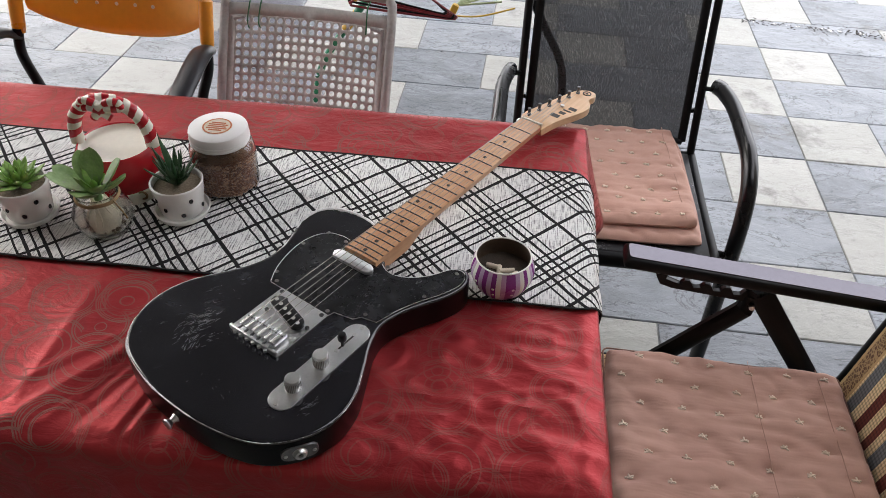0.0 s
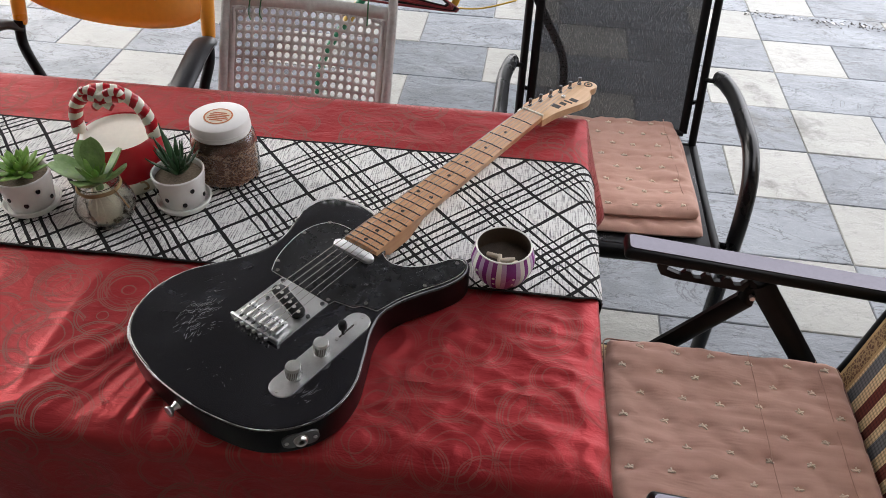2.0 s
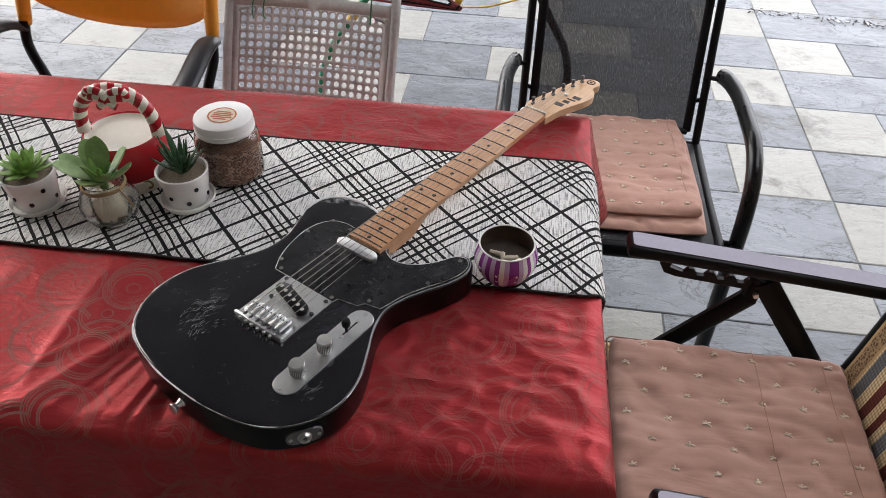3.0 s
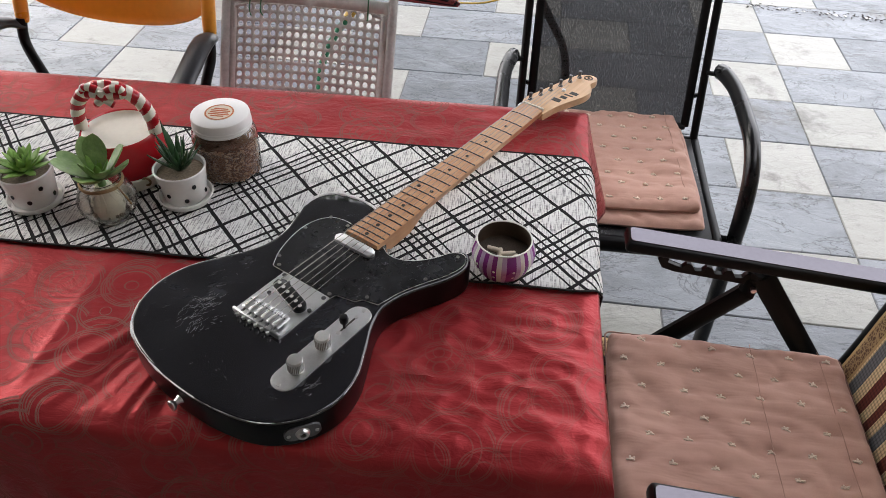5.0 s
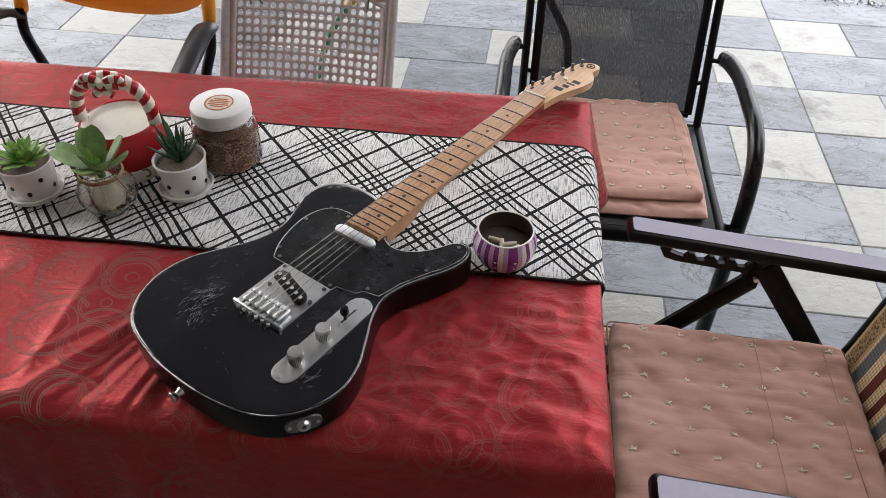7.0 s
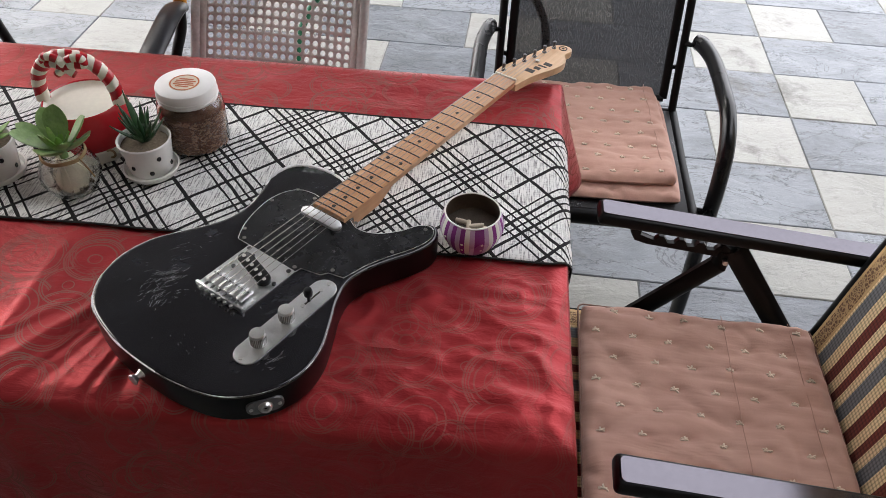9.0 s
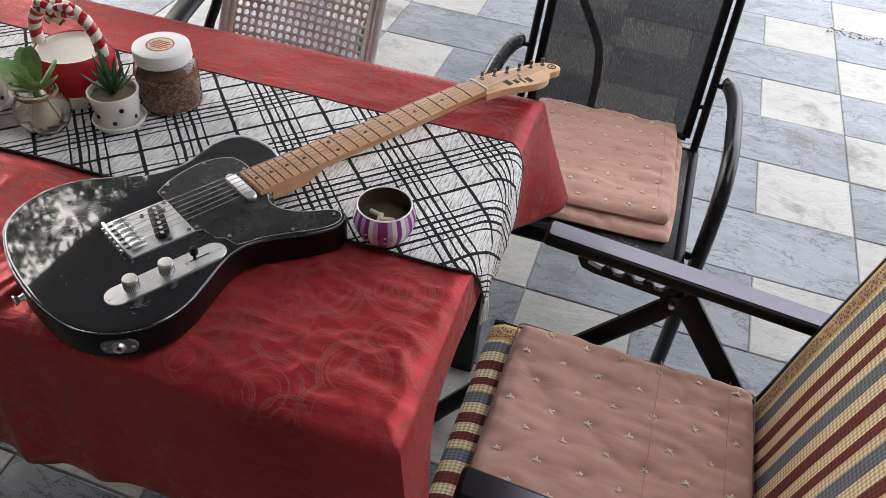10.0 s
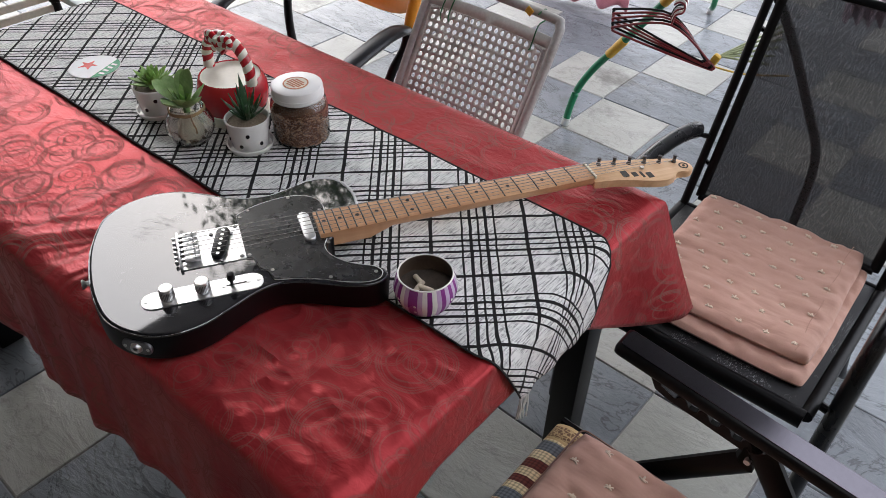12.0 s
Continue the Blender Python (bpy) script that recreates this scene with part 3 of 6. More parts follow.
def smooth01(f):
    f = max(0.0, min(1.0, f))
    return f * f * (3 - 2 * f)


def drape(x, y):
    """How far the laid cloth rises over the table: small creases."""
    v = Vector((x, y, 0))
    e = max(0.0, 1 - min(x - TX0, TX1 - x, y - TY0, TY1 - y) / 0.022)
    return -0.006 * e * e + 0.0012 * noise.noise(v * 9) + 0.0008 * noise.noise(Vector((x * 6, y * 30, 3)))


def crease_line(x, y, ax, ay, bx, by, wide):
    """A pressed fold between two places: a sharp ridge that slopes off to both sides."""
    dx, dy = bx - ax, by - ay
    ln = math.hypot(dx, dy)
    s = ((x - ax) * dx + (y - ay) * dy) / ln
    d = abs((x - ax) * dy - (y - ay) * dx) / ln + 0.004 * noise.noise(Vector((s * 9, ax, ay)))
    return math.exp(-abs(d) / wide) * smooth01(s / 0.06) * smooth01((ln - s) / 0.06)


def wrinkle(x, y):
    """Folds of the bare cloth in front of the runner and the small ones behind it."""
    h = 0.0
    front = smooth01((-0.004 - y) / 0.05)
    if front > 0:
        # gathers that run from under the guitar to the front edge
        px, py = -0.50, 0.02
        th = math.atan2(x - px, py - y)
        rad = math.hypot(x - px, y - py)
        mask = math.exp(-((th + 0.33) / 0.42) ** 2) * smooth01((rad - 0.10) / 0.12)
        g = noise.noise(Vector((th * 11, rad * 1.5, 1.0))) + 0.5 * noise.noise(Vector((th * 25, rad * 2.5, 2.0)))
        h += 0.0062 * mask * g
        # long soft folds across the left part
        left = smooth01((-0.56 - x) / 0.1)
        h += left * 0.0024 * noise.noise(Vector(((x + 0.10 * y) * 15, y * 1.8, 5.0)))
        h += 0.0032 * crease_line(x, y, -0.70, 0.0, -0.712, -0.28, 0.011) + 0.0026 * crease_line(x, y, -0.84, -0.03, -0.79, -0.28, 0.013) + 0.002 * crease_line(x, y, -1.02, -0.02, -0.93, -0.28, 0.014)
        # crushed satin beside the guitar, with two pressed folds along the table
        right = smooth01((x + 0.46) / 0.1)
        a = 1 - abs(noise.noise(Vector((x * 9 + 5 * y, y * 20 - 2 * x, 8.0)))) * 2
        b = 1 - abs(noise.noise(Vector((x * 16 + 3, y * 34, 4.0)))) * 2
        h += right * (0.0026 * a + 0.0014 * b + 0.0016 * noise.noise(Vector((x * 24 + 20 * y, y * 22, 6.0))) - 0.0024)
        for fx, fy, sx, sy, seed in ((13, 24, 9, -4, 21.0), (17, 20, -12, 7, 22.0), (9, 30, 3, 2, 23.0)):
            h += right * 0.0026 * (1 - min(1.0, abs(noise.noise(Vector((x * fx + y * sx, y * fy + x * sy, seed)))) * 1.6)) ** 4
        h += 0.0030 * crease_line(x, y, -0.33, -0.170, 0.0, -0.186, 0.008) + 0.0032 * crease_line(x, y, -0.34, -0.205, 0.0, -0.227, 0.008)
        h += 0.0022 * crease_line(x, y, -0.25, -0.02, -0.03, -0.14, 0.012)
        h *= front
    back = smooth01((y - 0.33) / 0.03)
    if back > 0:
        h += back * (0.0018 * noise.noise(Vector((x * 13, y * 16, 9.0))) + 0.0012 * (1 - abs(noise.noise(Vector((x * 8 + 6 * y, y * 11, 12.0)))) * 2))
    rim = min(x - TX0, TX1 - x, y - TY0, TY1 - y)
    return h * (0.35 + 0.65 * smooth01(rim / 0.03))


def tablecloth():
    """Top sheet and a skirt that falls in folds, long at the far corner, short at the table's end."""
    bm = bmesh.new()
    uvl = bm.loops.layers.uv.new("UVMap")
    flat = {}
    nx, ny = 290, 156
    z = TOP + 0.005
    grid = []
    for i in range(nx + 1):
        col = []
        for j in range(ny + 1):
            x, y = TX0 + (TX1 - TX0) * i / nx, TY0 + (TY1 - TY0) * j / ny
            v = bm.verts.new((x, y, z + drape(x, y) + wrinkle(x, y)))
            flat[v] = (x, y)
            col.append(v)
        grid.append(col)

    def quad(*vs):
        f = bm.faces.new(vs)
        for lo in f.loops:
            lo[uvl].uv = flat[lo.vert]

    for i in range(nx):
        for j in range(ny):
            quad(grid[i][j], grid[i + 1][j], grid[i + 1][j + 1], grid[i][j + 1])
    ring = [(i, 0) for i in range(nx)] + [(nx, j) for j in range(ny)] + [(i, ny) for i in range(nx, 0, -1)] + [(0, j) for j in range(ny, 0, -1)]
    cx, cy, hw, hh = (TX0 + TX1) / 2, (TY0 + TY1) / 2, (TX1 - TX0) / 2, (TY1 - TY0) / 2
    rows = 26
    last = [grid[i][j] for i, j in ring]
    base = [v.co.copy() for v in last]
    for k in range(1, rows + 1):
        f = (k / rows) ** 1.35
        cur = []
        for p in base:
            dx, dy = p.x - cx, p.y - cy
            ex, ey = hw - abs(dx), hh - abs(dy)
            # distance along the edge from the nearest corner
            c = max(ex, ey)
            near = math.exp(-(c / 0.075) ** 2)
            side_x = ex < 1e-4
            side_y = ey < 1e-4
            nrm = Vector((math.copysign(1, dx) if side_x else 0, math.copysign(1, dy) if side_y else 0, 0))
            along = p.x if side_y else p.y
            if side_y:
                drop = (0.30 if dy < 0 else 0.245) + 0.03 * near
            else:
                drop = 0.105 + 0.165 * smooth01((p.y - 0.16) / 0.33) + 0.225 * math.exp(-((p.y - TY0) / 0.075) ** 2)
            drop += 0.010 * noise.noise(Vector((along * 5, 3.0, 1.0)))
            fall = f * drop
            # rounded edge first, then the fold waves grow downwards
            out = 0.008 * (1 - math.exp(-fall / 0.006))
            seed = 5.0 if side_x else 11.0 if dy > 0 else 2.0
            wave = noise.noise(Vector((along * 6.5, seed, 0))) * 0.03 + noise.noise(Vector((along * 17, seed + 4, 0))) * 0.010
            if side_y and dy < 0:
                wave += noise.noise(Vector((along * 24, fall * 2, 14.0))) * 0.010 * math.exp(-((along + 0.66) / 0.22) ** 2)
            out += (f ** 0.8) * ((0.001 + 0.12 * wave) if side_x else (0.018 + wave)) * (1 - 0.7 * near)
            corner = near * f ** 1.1 * (0.08 if dx > 0 and dy > 0 else 0.052)
            tang = Vector((math.copysign(1, dx), math.copysign(1, dy), 0)) - nrm if (side_x != side_y) else Vector()
            q = p + nrm * (out + corner) + tang * corner * 0.75
            q.z = p.z - max(0.0, fall - 0.0035 * (1 - math.exp(-fall / 0.004)))
            v = bm.verts.new(q)
            flat[v] = (p.x + nrm.x * fall, p.y + nrm.y * fall)
            cur.append(v)
        n = len(ring)
        for s in range(n):
            t = (s + 1) % n
            quad(last[s], cur[s], cur[t], last[t])
        last = cur
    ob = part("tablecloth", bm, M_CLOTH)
    ob.matrix_world = TABLE
    mod = ob.modifiers.new("thick", "SOLIDIFY")
    mod.thickness, mod.offset = 0.0012, -1
    for p in ob.data.polygons:
        p.use_smooth = True
    tagged(ob, "shiny red satin tablecloth with ring pattern, creased", "tablecloth")


def runner():
    """Lies along the table and hangs over both ends."""
    y0, y1, hang = 0.0, 0.327, 0.115
    x1 = TX1 + 0.010
    x0 = TX0 - 0.012
    z = TOP + 0.0092
    length = x1 - x0
    nx, ny = 210, 44
    bm = bmesh.new()
    uvl = bm.loops.layers.uv.new("UVMap")
    r = 0.026
    arc = r * math.pi / 2

    def place(s, v):
        """s along the runner from the right table end inwards (minus: hanging), v across."""
        w = 0.004 * noise.noise(Vector((s * 5, v * 3, 7)))
        y = y0 + (y1 - y0) * v + 0.002 * noise.noise(Vector((s * 8, v, 1)))

        def over(d, x, sign):
            f = min(1.0, d / hang)
            if d < arc:
                a = d / r
                return x + sign * (r * math.sin(a) - r), z - r * (1 - math.cos(a))
            wave = (0.008 * abs(noise.noise(Vector((y * 9, 3, sign)))) + 0.009 + 0.002 * math.sin(y * 60)) * f
            return x + sign * wave, z - r - (d - arc)

        if s < r:
            x, h = over(r - s, x1, 1)
            y += 0.42 * (y1 - y0) * (s - r) / (hang + r) * (v - 0.5)
        elif s > length - r:
            x, h = over(s - (length - r), x0, -1)
        else:
            x, h = x1 - s, z + drape(x1 - s, y) * 0.8 + abs(w) * 0.18
        return Vector((x, y, h))

    S = [-hang + (length + 2 * hang) * i / nx for i in range(nx + 1)]
    g = [[bm.verts.new(place(s, j / ny)) for j in range(ny + 1)] for s in S]
    for i in range(nx):
        for j in range(ny):
            f = bm.faces.new((g[i][j], g[i][j + 1], g[i + 1][j + 1], g[i + 1][j]))
            for lo, (a, b) in zip(f.loops, ((i, j), (i, j + 1), (i + 1, j + 1), (i + 1, j))):
                lo[uvl].uv = (x1 - S[a], y0 + (y1 - y0) * b / ny)
    t = thing("table_runner", TABLE, "grey-white woven table runner with black check lines", "table runner")
    ob = part("cloth", bm, M_RUNNER, t)
    mod = ob.modifiers.new("thick", "SOLIDIFY")
    mod.thickness, mod.offset = 0.0016, 0
    for v in (0.0, 1.0):
        pts = [place(s, v) + Vector((0, 0, 0.0008)) for s in S]
        part("hem", tube(pts, 0.0017, 6), M_HEM, t, "thin black sewn hem")
    # tassels at the near hanging corner
    for k in range(9):
        p = place(-hang, 0.0 + 0.012 * k)
        q = [p, p + Vector((0.003 * math.sin(k * 2), -0.004 + 0.003 * math.cos(k), -0.02)), p + Vector((0.006 * math.sin(k * 3), -0.006, -0.045))]
        part("tassel", tube(q, 0.0014, 5), M_RUNNER, t)


# ---- the guitar ----
GUITAR_AT = Matrix.Translation((-0.425, -0.158, TOP + 0.0135)) @ pose(0, 0, 0, 0, 0, 60.95) @ pose(0, 0, 0, 0, 1.15, 0)
BODY_H = 0.045


def guitar():
    g = thing("electric_guitar", GUITAR_AT, "worn black electric guitar with maple neck lying on the table", "guitar")
    H = BODY_H
    mm = [(-133, 0), (-129, 55), (-112, 112), (-78, 145), (-36, 158), (6, 153), (44, 134), (78, 114), (108, 104), (138, 104), (170, 114), (203, 125), (234, 121), (253, 102), (262, 72), (262, 45), (258, 29),
          (232, 28.5), (206, 28.5), (206, -28.5), (200, -32), (193, -46), (193, -62), (204, -80), (224, -97), (243, -106), (257, -118), (259, -132), (247, -143), (226, -146), (198, -138), (168, -123), (138, -110), (108, -105), (78, -113), (42, -133), (2, -153), (-40, -158), (-80, -143), (-113, -108), (-129, -54)]
    left = spline([(x, y, 0) for x, y in mm[:17]], 5)
    right = spline([(x, y, 0) for x, y in mm[19:]] + [(-133, 0, 0)], 5)
    out = [(p.x / 1000, p.y / 1000) for p in left] + [(0.206, 0.0285)] + [(p.x / 1000, p.y / 1000) for p in right[:-1]]
    body = part("body", round_slab(out, 0, H, 0.0045), M_GUITAR, g)
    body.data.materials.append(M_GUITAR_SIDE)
    # faces that don't look up take the lacquer with shade painted in
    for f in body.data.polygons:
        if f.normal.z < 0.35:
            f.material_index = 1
    # pale tubes paint the sky's highlight along the rim, broadest at the upper horn
    rim = spline([(x / 1000, y / 1000, 0) for x, y in mm[-6:] + mm[0:17]], 12)
    for first, last, thick, inset, low in ((4, 66, 0.0007, 0.0013, 0.0013), (66, 110, 0.0011, 0.0013, 0.0013), (110, 196, 0.0008, 0.0026, 0.0004), (196, len(rim) - 4, 0.0026, 0.0023, 0.0001)):
        run, thin = [], []
        for q in range(first, min(last + 1, len(rim) - 1)):
            p = rim[q]
            d = (rim[q + 1] - rim[q - 1]).normalized()
            inward = Vector((d.y, -d.x, 0))
            run.append(p + inward * inset + Vector((0, 0, H - low)))
            thin.append(max(0.00008, thick * ((0.9 if thick > 0.001 else 0.35) + (0.6 if thick > 0.001 else 1.3) * noise.noise(p * 38) + 0.5 * noise.noise(p * 120))))
        part("worn_edge", tube(run, thick, 6, radii=thin), M_RIMLIGHT, body, "pale painted highlight along the rounded rim")
    # bunches of short scratches, rubbed through to grey
    rnd = random.Random(14)
    sc = bmesh.new()
    for cx, cy, wx, wy, turn, count, length in ((-0.026, 0.076, 0.024, 0.016, -0.30, 70, 0.011), (-0.050, 0.070, 0.016, 0.016, 0.1, 26, 0.010), (-0.062, 0.058, 0.014, 0.012, 0.5, 16, 0.013), (-0.036, 0.044, 0.012, 0.008, -0.6, 12, 0.008), (-0.045, -0.120, 0.020, 0.008, -0.4, 22, 0.010), (0.02, 0.03, 0.06, 0.09, 0.8, 14, 0.004), (-0.085, -0.03, 0.02, 0.06, 0.6, 10, 0.004)):
        for k in range(count):
            x, y = rnd.gauss(cx, wx * 0.55), rnd.gauss(cy, wy * 0.55)
            if 0.075 < x or (-0.016 < x < 0.08 and abs(y) < 0.043) or (y < -0.07 and x > -0.02):
                continue
            a, l = turn + rnd.gauss(0, 0.3), length * rnd.uniform(0.3, 1.0)
            dx, dy, bow = math.cos(a) * l / 2, math.sin(a) * l / 2, rnd.uniform(-0.0008, 0.0008)
            tube([(x - dx, y - dy, H), (x + bow, y - bow, H), (x + dx, y + dy, H)], 0.0003, 4, 0.5, bm=sc, radii=[0.00008, rnd.uniform(0.00012, 0.0003), 0.00008])
    tagged(part("scratches", sc, M_SCUFF, body, "bunches of pale scratches in the lacquer"), kind="stuff")
    # pickguard
    arc = spline([(x, y, 0) for x, y in ((206, 30), (207, 48), (201, 68), (184, 81), (158, 86), (126, 82), (98, 73), (77, 61))], 5)
    low = spline([(x, y, 0) for x, y in ((106, -97), (122, -101), (140, -105), (170, -117), (200, -132), (226, -140), (244, -138), (252, -127), (244, -113), (222, -101), (202, -85), (190, -66), (188, -48), (195, -33))], 5)
    edge = [(p.x, p.y) for p in arc] + [(77, -41), (86, -43), (92, -70), (101, -76)] + [(p.x, p.y) for p in low] + [(186, -30), (186, 30)]
    pgs = [(x / 1000, y / 1000) for x, y in edge]
    part("pickguard_edge", slab(pgs, H - 0.001, H + 0.0012), M_WHITE_PLY, g, "thin white layer at the guard's edge")
    small = []
    for k, (x, y) in enumerate(pgs):
        (ax, ay), (bx, by) = pgs[k - 1], pgs[(k + 1) % len(pgs)]
        ln = math.hypot(bx - ax, by - ay) or 1.0
        small.append((x - (by - ay) / ln * 0.0004, y + (bx - ax) / ln * 0.0004))
    guard = part("pickguard", slab(small, H - 0.0005, H + 0.0022, 0.0004, 1), M_GUARD, g, "scratched black plastic pickguard")
    for run in (arc[2:], low[-34:]):
        part("guard_bevel", tube([Vector((p.x / 1000, p.y / 1000, H + 0.0021)) for p in run], 0.0006, 6), M_WHITE_PLY, guard, "thin pale bevelled rim")
    for x, y in ((160, 82), (95, 68), (82, 55), (82, -36), (107, -78), (180, -117), (243, -125), (195, -42), (200, 38), (200, 70)):
        part("screw", lathe([(0, 0.0003), (0.0012, 0.0004), (0.0016, 0.0010), (0.0026, 0.0010), (0.0029, 0)], 14, at=(x / 1000, y / 1000, H + 0.0021)), M_STEEL, guard)
    # bridge
    bp = part("bridge_plate", slab(roundrect(0.033, 0, 0.092, 0.081, 0.004), H - 0.0005, H + 0.0016, 0.0004, 1), M_CHROME, g, "chrome bridge plate")
    part("back_lip", box((0.004, 0.081, 0.007), (-0.011, 0, H + 0.0035), 0.001), M_CHROME, bp)
    for k in range(6):
        y = 0.02625 - 0.0105 * k
        sd = part("saddle", box((0.021, 0.0093, 0.005), (0.006, y, H + 0.0075), 0.0009), M_CHROME, bp)
        part("saddle_screw", tube([(-0.0105, y, H + 0.006), (-0.004, y, H + 0.0065)], 0.0016, 8), M_DARKMETAL, sd)
        for dy in (-0.0028, 0.0028):
            part("grub_screw", cyl(0.0011, 0.0016, (0.010, y + dy, H + 0.0094), 8), M_DARKMETAL, sd)
        part("intonation_screw", cyl(0.0023, 0.004, (-0.0165, y, H + 0.004), 8), M_NICKEL, sd)
    for x, y in ((0.072, 0.035), (0.072, -0.035)):
        part("screw", cyl(0.003, 0.0014, (x, y, H + 0.0014), 12), M_DARKMETAL, bp)
    pick = part("bridge_pickup", slab([tuple((Matrix.Rotation(radians(-16), 2) @ Vector(p)) + Vector((0.047, 0.0))) for p in roundrect(0, 0, 0.019, 0.066, 0.0093, 6)], H, H + 0.0075, 0.001, 2), M_BLACKPL, g, "black slanted bridge pickup")
    for k in range(6):
        d = Matrix.Rotation(radians(-16), 2) @ Vector((0, 0.0262 - 0.0105 * k))
        part("pole_piece", cyl(0.0025, 0.0012, (0.047 + d.x, d.y, H + 0.0072), 12), M_NICKEL, pick)
    for x, y in ((0.064, 0.020), (0.036, 0.026), (0.044, -0.037)):
        part("pickup_screw", cyl(0.0028, 0.0026, (x, y, H + 0.0014), 12), M_DARKMETAL, pick)
    # neck pickup
    part("neck_pickup", slab(roundrect(0.172, 0, 0.0165, 0.068, 0.008, 6), H, H + 0.0075, 0.0022, 3), M_CHROME, g, "chrome-covered neck pickup")
    # control plate
    cp = part("control_plate", slab(roundrect(0.012, -0.0905, 0.160, 0.0325, 0.0155, 8), H - 0.0005, H + 0.0018, 0.0005, 1), M_CHROME, g, "chrome control plate")
    for x in (-0.034, 0.012):
        kb = part("knob", lathe([(0, 0), (0.0092, 0), (0.0095, 0.001), (0.0093, 0.0155), (0.0086, 0.0172), (0, 0.0178)], 28, at=(x, -0.0905, H + 0.003)), M_NICKEL, cp, "knurled metal knob")
        for k in range(28):
            a = 2 * math.pi * k / 28
            part("ridge", box((0.0006, 0.0011, 0.012), (x + 0.0095 * math.cos(a), -0.0905 + 0.0095 * math.sin(a), H + 0.0105), m=Matrix.Rotation(a, 4, "Z")), M_STEEL, kb)
    part("switch_slot", box((0.027, 0.0022, 0.0006), (0.056, -0.0905, H + 0.0019)), M_INK, cp)
    part("switch_tip", lathe([(0, 0), (0.0022, 0), (0.0022, 0.009), (0.0052, 0.011), (0.0058, 0.016), (0.0046, 0.021), (0, 0.0222)], 18, at=(0.050, -0.0905, H + 0.001)), M_BLACKPL, cp, "black switch tip")
    for x in (-0.062, 0.086, 0.072, 0.039):
        part("screw", cyl(0.0028, 0.0013, (x, -0.0905, H + 0.0016), 12), M_NICKEL, cp)
    # jack and strap buttons on the side
    jack = part("jack_plate", slab(roundrect(0, 0, 0.042, 0.022, 0.0105, 8), -0.0035, 0.0012, 0.0004, 1), M_JACK, g, "oval worn metal jack plate")
    jm = Matrix.Translation((-0.0805, -0.1434, H * 0.50)) @ Matrix.Rotation(radians(-124.4 + 90), 4, "Z") @ Matrix.Rotation(radians(90), 4, "X")
    jack.matrix_basis = jm
    part("jack_socket", lathe([(0.0032, 0), (0.0032, 0.0055), (0.0062, 0.006), (0.0075, 0.004), (0.0078, 0.0015), (0.0085, 0.0014)], 20), M_NICKEL, jack)
    part("jack_hole", cyl(0.0034, 0.0022, (0, 0, 0.0004), 14), M_INK, jack)
    for x in (-0.016, 0.016):
        part("screw", cyl(0.0024, 0.0012, (x, 0, 0.0014), 10), M_NICKEL, jack)
    for at, ang in (((-0.1330, 0.0, H / 2), 180), ((0.2470, 0.106, H / 2), 48)):
        sb = part("strap_button", lathe([(0, 0), (0.0058, 0), (0.0042, 0.003), (0.0036, 0.007), (0.007, 0.0115), (0.0068, 0.013), (0, 0.0138)], 18), M_CHROME, g, "chrome strap button")
        sb.matrix_basis = Matrix.Translation(at) @ Matrix.Rotation(radians(ang), 4, "Z") @ Matrix.Rotation(radians(90), 4, "Y")
    # neck
    FB = H + 0.0085
    nut_x = 0.648

    def half(x):
        return 0.0212 + (0.0283 - 0.0212) * (nut_x - x) / 0.46

    bm = bmesh.new()
    rings = []
    xs = [0.187, 0.19, 0.23, 0.262, 0.30, 0.40, 0.50, 0.60, nut_x]
    for x in xs:
        w = half(x)
        depth = 0.0262 if x < 0.265 else 0.0215
        sq = 1.0 if x < 0.265 else 0.0
        ring = [(w, FB - 0.001), (w * 0.55, FB), (0, FB + 0.0004), (-w * 0.55, FB), (-w, FB - 0.001)]
        for k in range(1, 10):
            ang = math.pi * k / 10
            yy = -w * math.cos(ang)
            zz = FB - 0.004 - (depth - 0.004) * ((math.sin(ang) ** 0.75) * (1 - sq) + sq)
            if sq:
                yy = -w + 2 * w * (k - 1) / 8
            ring.append((yy, zz))
        rings.append([bm.verts.new((x, y, z)) for y, z in ring])
    for p, q in zip(rings, rings[1:]):
        for k in range(len(p)):
            j = (k + 1) % len(p)
            bm.faces.new((p[k], p[j], q[j], q[k]))
    bm.faces.new(rings[0])
    bm.faces.new(rings[-1])
    neck = part("neck", bm, M_MAPLE, g, "amber one-piece maple neck")
    for i in range(1, 22):
        x = nut_x * 2 ** (-i / 12)
        w = half(x) - 0.0006
        part("fret", tube([(x, -w, FB - 0.0004), (x, -w * 0.5, FB + 0.0004), (x, 0, FB + 0.0006), (x, w * 0.5, FB + 0.0004), (x, w, FB - 0.0004)], 0.0011, 6), M_DARKMETAL, neck)
    for i in (3, 5, 7, 9, 12, 15, 17, 19, 21):
        x = nut_x * (2 ** (-i / 12) + 2 ** (-(i - 1) / 12)) / 2
        for dy in ((-0.012, 0.012) if i == 12 else (0,)):
            part("fret_dot", cyl(0.0031, 0.0008, (x, dy, FB), 14), M_INK, neck)
    part("nut", box((0.0042, 0.043, 0.0065), (nut_x + 0.002, 0, FB - 0.0005), 0.0008), M_BONE, neck)
    hd = [(650, 21.5), (658, 24), (668, 33), (682, 38.5), (700, 37.5), (730, 34.5), (770, 31), (806, 27.5), (826, 21), (836, 8), (834, -6), (826, -13), (815, -14.5), (806, -12), (799, -14), (793, -22), (782, -30), (764, -34), (742, -32), (715, -26), (690, -22), (668, -21.5), (650, -21.5)]
